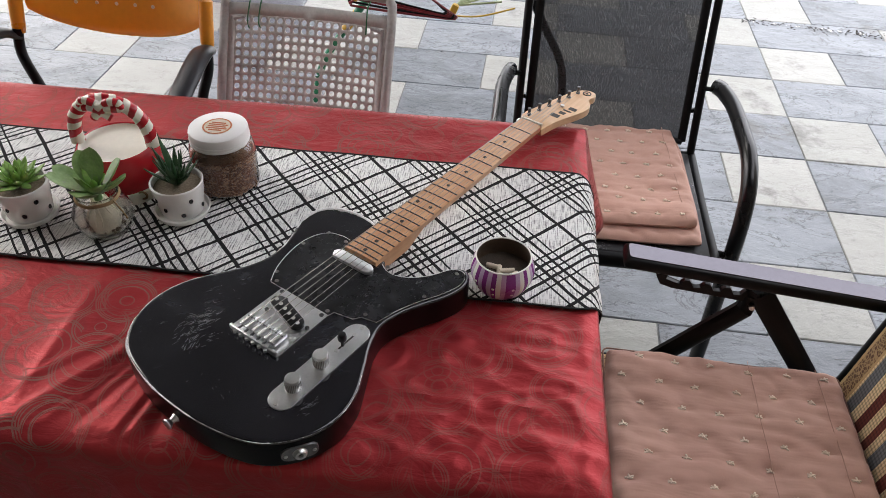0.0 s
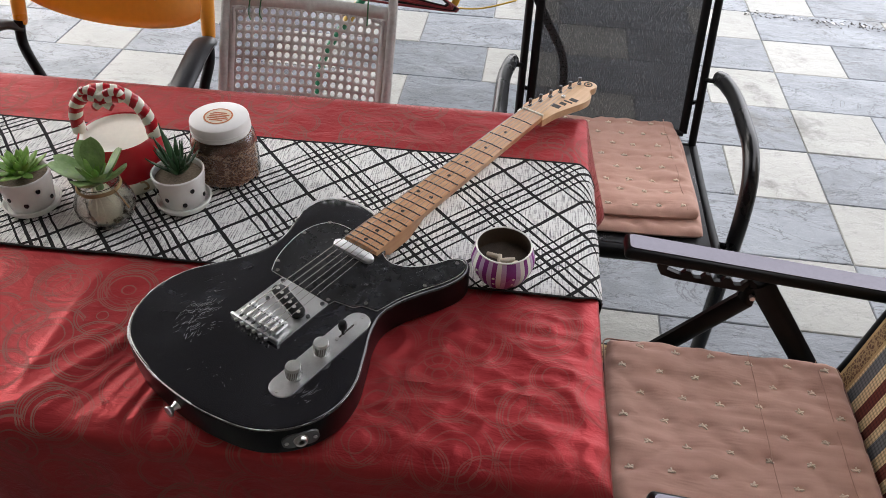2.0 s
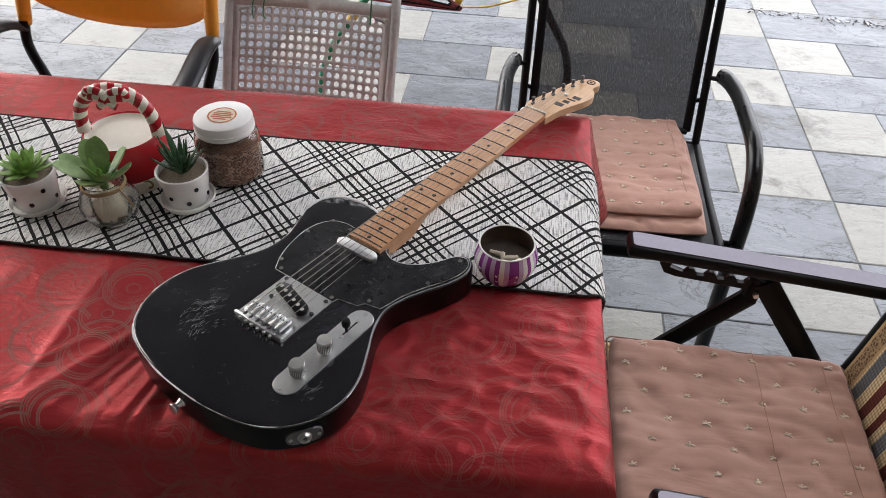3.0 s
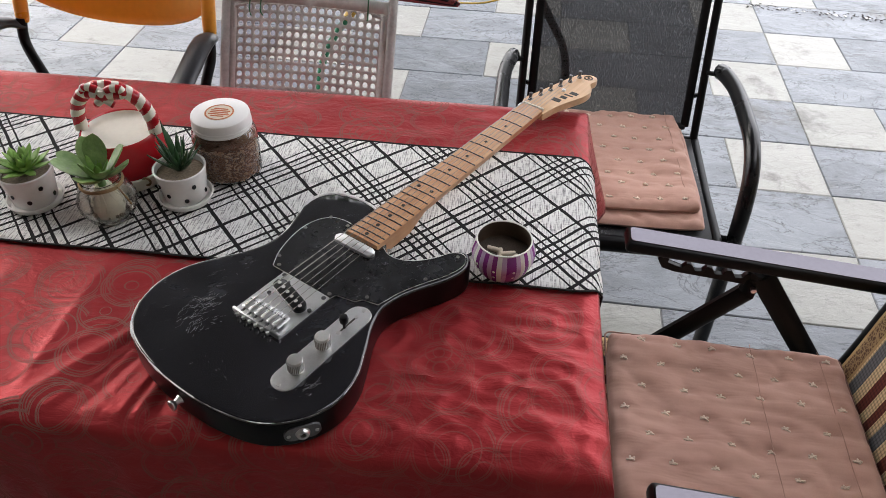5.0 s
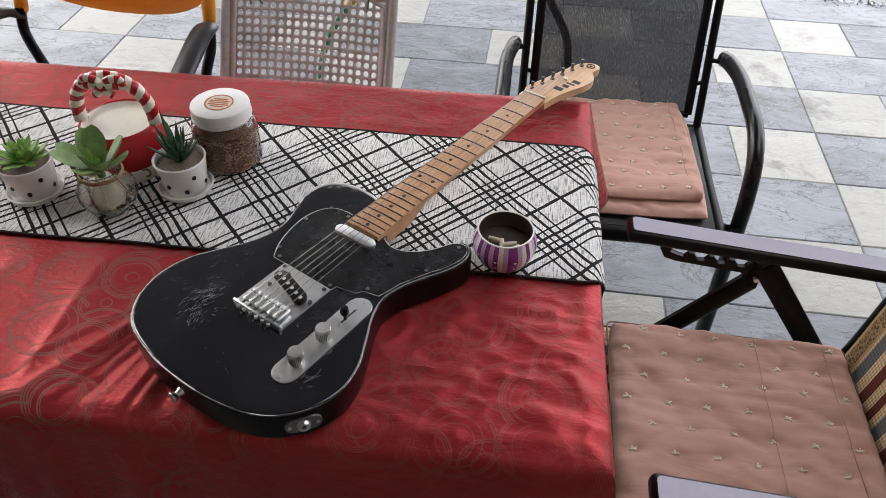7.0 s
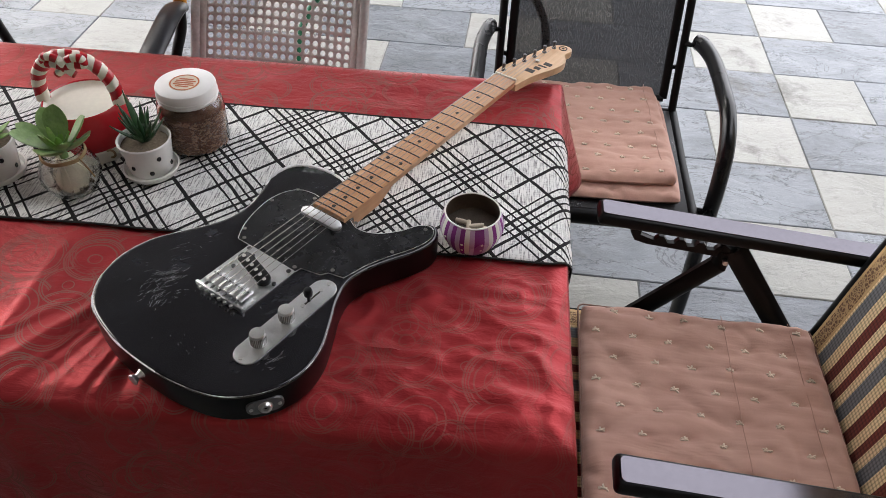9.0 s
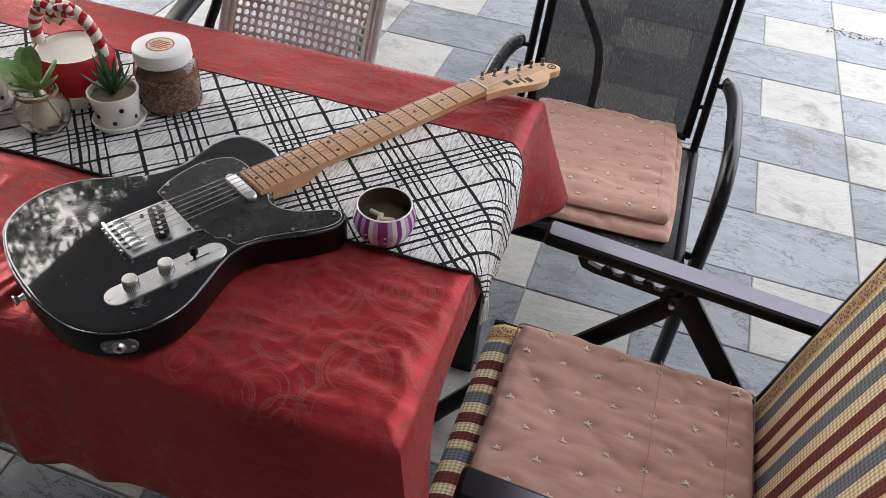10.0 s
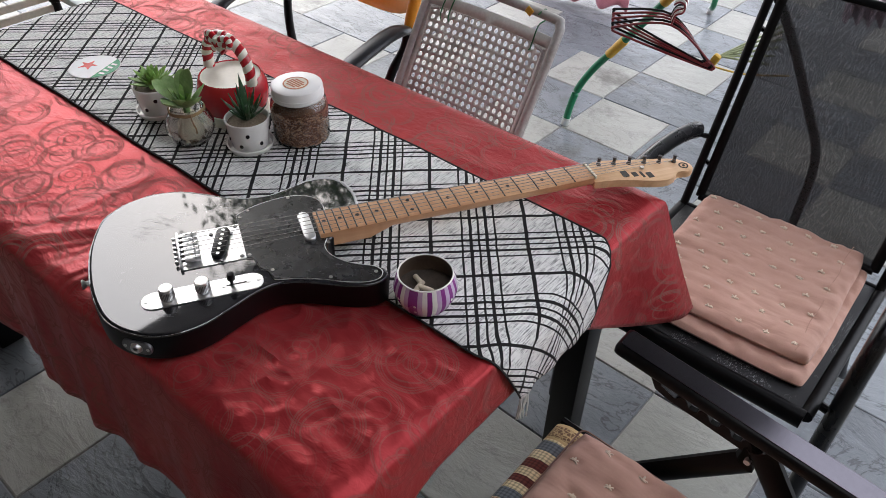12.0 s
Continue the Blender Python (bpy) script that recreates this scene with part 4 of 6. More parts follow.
    hp = [(p.x / 1000, p.y / 1000) for p in spline([(x, y - max(0, x - 652) * 0.15, 0) for x, y in hd], 3)]
    head = part("headstock", slab(hp, FB - 0.0225, FB - 0.009, 0.0018, 2), M_HEAD, g, "pale maple headstock with six tuners")
    for k in range(6):
        x = 0.680 + 0.0262 * k
        y = 0.0265 - 0.0022 * k - (x - 0.652) * 0.15
        tn = part("tuner_post", lathe([(0, 0), (0.0045, 0), (0.0045, 0.0012), (0.0031, 0.0018), (0.0028, 0.006), (0.0034, 0.0128), (0.0031, 0.0136), (0, 0.0138)], 14, at=(x, y, FB - 0.008)), M_DARKMETAL, head)
        part("tuner_key", box((0.012, 0.011, 0.0055), (x, y + 0.017, FB - 0.027), 0.002), M_NICKEL, tn)
        part("key_shaft", tube([(x, y + 0.002, FB - 0.0265), (x, y + 0.014, FB - 0.0265)], 0.0022, 8), M_NICKEL, tn)
    part("string_tree", cyl(0.0038, 0.004, (0.746, -0.010, FB - 0.0085), 12), M_NICKEL, head)
    part("mark_ring", lathe([(0.0062, 0), (0.0062, 0.0007), (0.0085, 0.0007), (0.0085, 0)], 24, at=(0.8215, -0.0225, FB - 0.0089)), M_INK, head)
    part("mark_spot", cyl(0.0028, 0.0007, (0.8215, -0.0225, FB - 0.0089), 12), M_INK, head)
    # a lettered mark on the headstock, as plain strokes
    for x, y, lx, ly in ((0.710, -0.015, 0.011, 0.017), (0.726, -0.021, 0.009, 0.012), (0.738, -0.025, 0.004, 0.017), (0.750, -0.030, 0.010, 0.015)):
        part("mark_stroke", box((lx, ly, 0.0006), (x, y, FB - 0.0088)), M_INK, head)
    for k in range(6):
        y0 = 0.02625 - 0.0105 * k
        y1 = 0.0175 - 0.007 * k
        tx = 0.680 + 0.0262 * k
        ty = 0.0265 - 0.0022 * k - (tx - 0.652) * 0.15
        r = 0.00062 - 0.00006 * k
        part("string", tube([(-0.010, y0, H + 0.003), (-0.001, y0, H + 0.0108), (nut_x + 0.002, y1, FB + 0.0032), (tx, ty - 0.003, FB - 0.002)], r, 5), M_STEEL, g)


# ---- things on the table ----
def pot(name, at, label, group):
    t = thing(name, pose(*at), label, "potted plant", group)
    part("saucer", lathe([(0, 0), (0.037, 0), (0.046, 0.004), (0.050, 0.013), (0.049, 0.0145), (0.047, 0.0145), (0.043, 0.006), (0, 0.005)], 40), M_CERAMIC, t, "white glazed saucer")
    pt = part("pot", lathe([(0, 0.006), (0.034, 0.006), (0.038, 0.010), (0.0455, 0.060), (0.0465, 0.0665), (0.0445, 0.068), (0.0425, 0.0665), (0.041, 0.056), (0, 0.056)], 44), M_CERAMIC, t, "white glazed pot with black dots")
    part("soil", lathe([(0.0415, 0.0565), (0.03, 0.060), (0.015, 0.0615), (0, 0.062)], 24), M_SOIL, t)
    rnd = random.Random(name)
    for k in range(11):
        a = 2 * math.pi * k / 11 + rnd.uniform(-0.12, 0.12)
        z = (0.024, 0.046, 0.034)[k % 3] + rnd.uniform(-0.003, 0.003)
        r = 0.0381 + (z - 0.010) * 0.15 + 0.0001
        d = part("dot", cyl(0.0042, 0.0009, seg=14), M_DOT, pt)
        d.matrix_basis = Matrix.Translation((r * math.cos(a), r * math.sin(a), z)) @ Matrix.Rotation(a, 4, "Z") @ Matrix.Rotation(radians(81), 4, "Y")
    t.scale = (0.86, 0.86, 0.93)
    return t


def leaf(length, width, thick, curl, tip=0.25, lift=0.0, seg=9, round_tip=1.0):
    """A fleshy leaf along +x that curls up."""
    bm = bmesh.new()
    rings = []
    for i in range(seg + 1):
        f = i / seg
        w = width * (math.sin(math.pi * min(1, (f ** round_tip * (1 - tip) + 0.08))) ** 0.8) * (1 if f < 1 else 0.12)
        h = thick * (1 - 0.65 * f)
        a = curl * f
        x = length * (math.sin(a) / curl if abs(curl) > 1e-3 else f)
        z = length * ((1 - math.cos(a)) / curl if abs(curl) > 1e-3 else 0) + lift * f
        ring = []
        for k in range(8):
            b = 2 * math.pi * k / 8
            ring.append(bm.verts.new((x - math.sin(a) * h * math.sin(b), w / 2 * math.cos(b), z + math.cos(a) * h * math.sin(b) + abs(math.cos(b)) ** 2 * w * 0.16)))
        rings.append(ring)
    for p, q in zip(rings, rings[1:]):
        for k in range(8):
            bm.faces.new((p[k], p[(k + 1) % 8], q[(k + 1) % 8], q[k]))
    bm.faces.new(rings[0])
    bm.faces.new(rings[-1])
    return bm


def rosette(t, z, rows, material, seed):
    rnd = random.Random(seed)
    for n, tilt, length, width, thick, curl, tip in rows:
        off = rnd.uniform(0, 6)
        for k in range(n):
            a = off + 2 * math.pi * k / n + rnd.uniform(-0.18, 0.18)
            s = rnd.uniform(0.88, 1.1)
            lf = part("leaf", leaf(length * s, width * s, thick, curl * rnd.uniform(0.8, 1.2), tip), material, t)
            lf.matrix_basis = Matrix.Translation((0.004 * math.cos(a), 0.004 * math.sin(a), z)) @ Matrix.Rotation(a, 4, "Z") @ Matrix.Rotation(radians(-tilt + rnd.uniform(-6, 6)), 4, "Y")


ZT = TOP + 0.0108


def plants():
    g = "small potted plants"
    a = pot("potted_succulent", (-0.866, 0.076, ZT), "apple-green rosette succulent in white black-dotted pot", g)
    rosette(a, 0.066, [(10, 8, 0.046, 0.015, 0.003, 0.45, 0.08), (9, 28, 0.044, 0.015, 0.003, 0.4, 0.08), (8, 50, 0.040, 0.014, 0.003, 0.35, 0.08), (5, 75, 0.030, 0.011, 0.0025, 0.3, 0.08)], M_SUCC1, 4)
    b = pot("potted_aloe", (-0.640, 0.118, ZT), "dark spiky aloe in white black-dotted pot", g)
    rosette(b, 0.062, [(6, 30, 0.056, 0.010, 0.0028, 0.35, 0.05), (6, 52, 0.062, 0.010, 0.0028, 0.25, 0.05), (4, 72, 0.062, 0.009, 0.0026, 0.15, 0.05)], M_ALOE, 6)
    tall = part("leaf", leaf(0.088, 0.013, 0.0035, 0.15, 0.02), M_ALOE, b)
    tall.matrix_basis = Matrix.Translation((-0.004, 0.006, 0.062)) @ Matrix.Rotation(radians(165), 4, "Z") @ Matrix.Rotation(radians(-76), 4, "Y")
    v = thing("potted_jade", pose(-0.735, 0.060, ZT), "broad-leaved succulent in round glass vase tied with twine", "potted plant", g)
    ves = part("vase", lathe([(0, 0.0), (0.030, 0.0), (0.040, 0.008), (0.0505, 0.030), (0.050, 0.042), (0.041, 0.061), (0.034, 0.070), (0.0345, 0.078), (0.0325, 0.078), (0.0315, 0.070), (0.038, 0.060), (0.0465, 0.042), (0.047, 0.030), (0.037, 0.010), (0.028, 0.004), (0, 0.004)], 40), M_GLASSJAR, v, "round ribbed glass vase")
    rnd = random.Random(3)
    part("root_clump", lathe([(0, 0.005), (0.024, 0.008), (0.028, 0.022), (0.020, 0.040), (0.016, 0.054), (0.015, 0.062), (0, 0.064)], 20), M_ROOTS, v, "pale roots in the vase")
    for k in range(9):
        a0 = 2 * math.pi * k / 9 + rnd.uniform(-0.3, 0.3)
        pts = [(r * math.cos(a0 + tw), r * math.sin(a0 + tw), z) for r, z, tw in ((0.012, 0.066, 0), (0.017, 0.05, 0.3), (0.020 + rnd.uniform(0, 0.012), 0.034, 0.5), (0.024, 0.018, 0.2), (0.026, 0.008, -0.3))]
        part("root", tube(spline(pts, 4), 0.0012 + rnd.uniform(-0.0004, 0.0006), 6), M_ROOTS, v)
    bed = bmesh.new()
    for k in range(70):
        a0, r, q = rnd.uniform(0, 6.28), 0.030 * math.sqrt(rnd.random()), rnd.uniform(0.002, 0.004)
        lathe([(0, -q), (q, -q * 0.3), (q, q * 0.4), (0, q)], 6, bed, (r * math.cos(a0), r * math.sin(a0), 0.009 + rnd.uniform(0, 0.006)))
    tagged(part("grit", bed, M_SOIL, v, "brown grit at the bottom of the vase"), kind="stuff")
    for k in range(2):
        part("twine", tube([(0.0358 * math.cos(2 * math.pi * i / 32), 0.0358 * math.sin(2 * math.pi * i / 32), 0.0695 + 0.003 * k + 0.0006 * math.sin(i)) for i in range(33)], 0.0018, 6), M_TWINE, v)
    part("twine_end", tube(spline([(0.034, -0.012, 0.072), (0.044, -0.018, 0.066), (0.05, -0.016, 0.05), (0.056, -0.02, 0.045)], 5), 0.0015, 6), M_TWINE, v)
    v.scale = (0.86, 0.86, 0.94)
    for az, tilt, ln, w, curl in ((98, 66, 0.070, 0.050, 0.2), (138, 54, 0.068, 0.044, 0.3), (178, 20, 0.074, 0.042, 0.45), (207, 24, 0.076, 0.048, 0.4), (28, 34, 0.070, 0.044, 0.45), (350, 20, 0.078, 0.048, 0.45), (268, 10, 0.050, 0.060, 0.55), (312, 26, 0.054, 0.036, 0.5), (238, 48, 0.046, 0.030, 0.4)):
        lf = part("leaf", leaf(ln, w * 0.82, 0.0032, curl, 0.12, 0.0, 14, 1.55), M_JADE, v)
        lf.matrix_basis = Matrix.Translation((0.004 * math.cos(radians(az)), 0.004 * math.sin(radians(az)), 0.077)) @ Matrix.Rotation(radians(az), 4, "Z") @ Matrix.Rotation(radians(-tilt), 4, "Y")
    rosette(v, 0.082, [(5, 55, 0.032, 0.013, 0.003, 0.3, 0.1)], M_SUCC1, 11)
    part("stem", tube([(0, 0, 0.06), (0, 0, 0.084)], 0.007, 10), M_SUCC2, v)


def basket():
    """Red glazed basket with a twisted red and white handle and a bow."""
    t = thing("candy_cane_basket", pose(-0.757, 0.175, ZT, 0, 0, 4), "red and cream glazed Christmas basket with candy-cane handle", "basket")
    prof = [(0, 0.0), (0.048, 0.0), (0.056, 0.006), (0.061, 0.020), (0.067, 0.042), (0.066, 0.062), (0.060, 0.080), (0.0575, 0.083), (0.055, 0.080)]
    part("bowl", lathe(prof, 44), M_REDGLAZE, t, "round red glazed bowl")
    part("lining", lathe([(0.0555, 0.0812), (0.054, 0.0785), (0.050, 0.0755), (0.042, 0.0745), (0, 0.0735)], 44), M_CREAMGLAZE, t, "cream glazed inside")
    part("foot", lathe([(0.0555, -0.0005), (0.0625, 0.0), (0.0655, 0.010), (0.0645, 0.020), (0.0605, 0.021)], 44), M_CREAMGLAZE, t, "cream glazed foot band")
    part("curl", tube([(0.045 + 0.0065 * math.cos(2 * math.pi * i / 18), -0.0475, 0.0155 + 0.0065 * math.sin(2 * math.pi * i / 18)) for i in range(19)], 0.0018, 6), M_TWINE, t, "little brown ring on the foot")
    # handle: two twisted canes, striped in short lengths
    n = 300
    arch = []
    for i in range(n + 1):
        a = math.pi * i / n
        arch.append(Vector((-0.059 * math.cos(a), 0, 0.080 + 0.076 * math.sin(a) ** 0.75)))
    seg, r = 24, 0.0105
    rings = []
    for i, p in enumerate(arch):
        d = (arch[min(i + 1, n)] - arch[max(i - 1, 0)]).normalized()
        nx = d.cross(Vector((0, 1, 0))).normalized()
        lump = r * (1 + 0.04 * math.cos(2 * math.pi * i / 25))
        rings.append([p + nx * (lump * math.cos(2 * math.pi * k / seg)) + Vector((0, lump * math.sin(2 * math.pi * k / seg), 0)) for k in range(seg)])
    for tone, mt in enumerate((M_REDGLAZE, M_CREAMGLAZE)):
        bm = bmesh.new()
        for i in range(n):
            for k in range(seg):
                if int((i / 15 + 2 * k / seg) % 2) == tone:
                    bm.faces.new([bm.verts.new(q) for q in (rings[i][k], rings[i][(k + 1) % seg], rings[i + 1][(k + 1) % seg], rings[i + 1][k])])
        bmesh.ops.remove_doubles(bm, verts=bm.verts, dist=1e-5)
        part("handle_stripe", bm, mt, t, ("red", "cream")[tone] + " twisted stripe of the handle")
    # the canes cross in a bow at the top
    for s in (-1, 1):
        loop = spline([(-0.006 * s, -0.010, 0.146), (0.012 * s, -0.014, 0.160), (0.027 * s, -0.012, 0.160), (0.028 * s, -0.012, 0.150), (0.008 * s, -0.016, 0.150), (-0.014 * s, -0.015, 0.134)], 10)
        count = len(loop)
        for k in range(0, count - 1, 4):
            part("bow_cane", tube(loop[k:k + 5], 0.0062, 10), (M_REDGLAZE, M_CREAMGLAZE)[(k // 4) % 2], t)
    part("bow_knot", lathe([(0, -0.007), (0.005, -0.005), (0.007, 0), (0.005, 0.005), (0, 0.007)], 14, at=(0, -0.017, 0.154)), M_CREAMGLAZE, t)


def jar():
    t = thing("tobacco_jar", pose(-0.597, 0.203, ZT), "clear plastic jar of brown shreds with white lid", "jar")
    wall = part("wall", lathe([(0, 0.0), (0.052, 0.0), (0.0585, 0.005), (0.060, 0.012), (0.060, 0.072), (0.0575, 0.082), (0.050, 0.088), (0.050, 0.098), (0.0485, 0.098), (0.0485, 0.088), (0.056, 0.081), (0.0585, 0.071), (0.0585, 0.012), (0.0565, 0.0062), (0.05, 0.0015), (0, 0.0015)], 48), M_GLASS, t, "clear plastic wall")
    bm = lathe([(0, 0.0025), (0.048, 0.0025), (0.055, 0.007), (0.0575, 0.013), (0.0575, 0.06), (0.054, 0.07), (0.04, 0.074), (0.02, 0.072), (0, 0.075)], 48)
    for v in bm.verts:
        v.co += 0.0025 * noise.noise_vector(v.co * 120) * (1 if v.co.z > 0.055 else 0.15)
    part("shreds", bm, M_TOBACCO, t, "brown shredded leaf")
    rnd = random.Random(8)
    st = bmesh.new()
    for k in range(650):
        a, z, d = rnd.uniform(0, 6.28), rnd.uniform(0.008, 0.07), rnd.uniform(-1.2, 1.2)
        l, r = rnd.uniform(0.004, 0.012), 0.0572
        c = [Vector((r * math.cos(a + f * l * math.cos(d) / r), r * math.sin(a + f * l * math.cos(d) / r), z + f * l * math.sin(d) * 0.6)) for f in (-0.5, 0, 0.5)]
        tube(c, rnd.uniform(0.0007, 0.0017), 4, bm=st)
    tagged(part("loose_shreds", st, M_SHRED, t, "paler shreds pressed to the wall"), kind="stuff")
    for k in range(70):
        a, r, z = rnd.uniform(0, 6.28), 0.05 * math.sqrt(rnd.random()), 0.073 + rnd.uniform(-0.002, 0.004)
        d = rnd.uniform(0, 6.28)
        p = Vector((r * math.cos(a), r * math.sin(a), z))
        q = Vector((math.cos(d), math.sin(d), rnd.uniform(-0.3, 0.4))) * rnd.uniform(0.006, 0.013)
        part("shred", tube([p - q * 0.5, p + Vector((0, 0, 0.001)), p + q * 0.5], 0.0009, 5), M_TOBACCO, t)
    t.scale = (0.86, 0.86, 0.97)
    lid = part("lid", lathe([(0, 0.114), (0.020, 0.114), (0.049, 0.1138), (0.0525, 0.112), (0.0535, 0.109), (0.0535, 0.090), (0.0525, 0.0885), (0.0515, 0.0895), (0.0515, 0.106), (0, 0.107)], 56), M_LID, t, "white screw lid")
    for z in (0.0925, 0.0975):
        part("lid_ridge", tube([(0.0537 * math.cos(2 * math.pi * i / 48), 0.0537 * math.sin(2 * math.pi * i / 48), z) for i in range(49)], 0.0008, 5), M_LID, lid)
    st = part("sticker", cyl(0.027, 0.0006, (0, -0.002, 0.1139), 36), M_LABEL, lid, "round printed sticker")
    part("sticker_band", lathe([(0.0235, 0), (0.0235, 0.0003), (0.026, 0.0003), (0.026, 0)], 36, at=(0, -0.002, 0.1145)), M_LABELRED, st)
    for k, (w, y) in enumerate(((0.026, 0.011), (0.036, 0.005), (0.034, -0.001), (0.038, -0.007), (0.024, -0.013))):
        part("print_bar", box((w, 0.0034, 0.0003), (0.001 * (k % 2), y - 0.002, 0.1147)), M_LABELRED, st)


def ash_bowl():
    t = thing("ash_bowl", pose(-0.136, 0.030, ZT), "purple and white striped bowl with ash and butts", "bowl")
    prof = [(0.030, 0.0), (0.036, 0.003), (0.043, 0.015), (0.0485, 0.032), (0.0485, 0.044), (0.045, 0.058), (0.0425, 0.0645)]
    n = 40
    tones = {"p": [], "w": [], "l": []}
    plan = "plplwplppwlplplwlpplwplwplplpwlpplwpwlpl"
    for k in range(n):
        tones[plan[k]].append(k)
    sm = spline([(r, 0, z) for r, z in prof], 4)
    for key, mt, lab in (("p", M_PURPLE, "purple stripe"), ("w", M_CERAMIC, "white stripe"), ("l", M_LILAC, "lilac stripe")):
        for k in tones[key]:
            bm = bmesh.new()
            cols = []
            for s in range(4):
                a = 2 * math.pi * (k + s / 3) / n
                cols.append([bm.verts.new((p.x * math.cos(a), p.x * math.sin(a), p.z)) for p in sm])
            for c, d in zip(cols, cols[1:]):
                for i in range(len(sm) - 1):
                    bm.faces.new((c[i], d[i], d[i + 1], c[i + 1]))
            part("stripe", bm, mt, t, lab)
    part("base", cyl(0.0305, 0.003, seg=40), M_CERAMIC, t)
    part("rim", tube([(0.0418 * math.cos(2 * math.pi * i / 56), 0.0418 * math.sin(2 * math.pi * i / 56), 0.0648) for i in range(57)], 0.0014, 8), M_CERAMIC, t, "white rim")
    part("inside", lathe([(0.0412, 0.0645), (0.0435, 0.057), (0.0468, 0.044), (0.0468, 0.032), (0.042, 0.017), (0.034, 0.008), (0, 0.006)], 44), M_BOWLIN, t, "dark brown inside")
    bm = lathe([(0.0458, 0.029), (0.03, 0.032), (0.015, 0.0305), (0, 0.032)], 30)
    for v in bm.verts:
        v.co.z += 0.004 * noise.noise(v.co * 90)
    part("ash", bm, M_ASH, t)
    for k, (x, y, a, l) in enumerate(((-0.004, -0.012, 95, 0.026), (0.006, -0.006, 20, 0.022), (-0.014, 0.0, 160, 0.018), (0.016, -0.016, 60, 0.015))):
        b = tagged(part("cigarette_butt", tube([(-l / 2, 0, 0), (0, 0, 0.0003), (l / 2, 0, 0)], 0.0037, 12), M_BUTT), "stubbed pale cigarette butt lying in ash", "cigarette butt", "butts in the bowl")
        b.matrix_world = pose(-0.136, 0.030, ZT) @ pose(x, y, 0.0325 + 0.001 * k, 0, -14 if k == 0 else 6, a)
    t.scale = (0.92, 0.92, 0.86)
    # flowers and stars of the glaze
    for k in range(10):
        a = 2 * math.pi * (k * 4 + 0.5) / 40
        for z in (0.022, 0.036):
            r = 0.0455 if z < 0.03 else 0.0489
            s = part("glaze_mark", lathe([(0, 0.0007), (0.0018, 0.0006), (0.0024, 0.0)], 8), M_CERAMIC, t)
            s.matrix_basis = Matrix.Translation((r * math.cos(a), r * math.sin(a), z)) @ Matrix.Rotation(a, 4, "Z") @ Matrix.Rotation(radians(90), 4, "Y")


def coaster():
    t = thing("beer_mat", pose(-1.128, 0.088, ZT, 0, 0, 22), "round white beer mat with red star and green band", "beer mat")
    R = 0.052
    part("card", cyl(R, 0.0016, seg=56), M_PAPERW, t)
    band = [(R * 0.985 * math.cos(radians(a)), R * 0.985 * math.sin(radians(a))) for a in range(-62, 63, 4)]
    band = [p for p in band if p[0] > 0.0] 
    part("green_band", slab([(0.024, -0.0455)] + [p for p in band if p[0] > 0.0245] + [(0.024, 0.0455)], 0.0014, 0.0021), M_CARDGREEN, t)
    star = []
    for k in range(10):
        r = 0.021 if k % 2 == 0 else 0.0085
        a = radians(90 + 36 * k)
        star.append((-0.016 + r * math.cos(a), r * math.sin(a)))
    part("star", slab(star, 0.0014, 0.0021), M_CARDRED, t)
    for k in range(4):
        part("print_bar", box((0.012, 0.006, 0.0005), (0.034, -0.021 + 0.014 * k, 0.0023)), M_PAPERW, t)
    b = thing("card_box", pose(-0.962, 0.128, ZT, 0, 0, 28), "small white and pale blue card box", "box")
    part("carton", box((0.07, 0.05, 0.018), (0, 0, 0.009), 0.0015), M_PAPERW, b)
    part("flap", box((0.0705, 0.018, 0.0184), (0, -0.014, 0.009), 0.001), M_CARDBLUE, b)


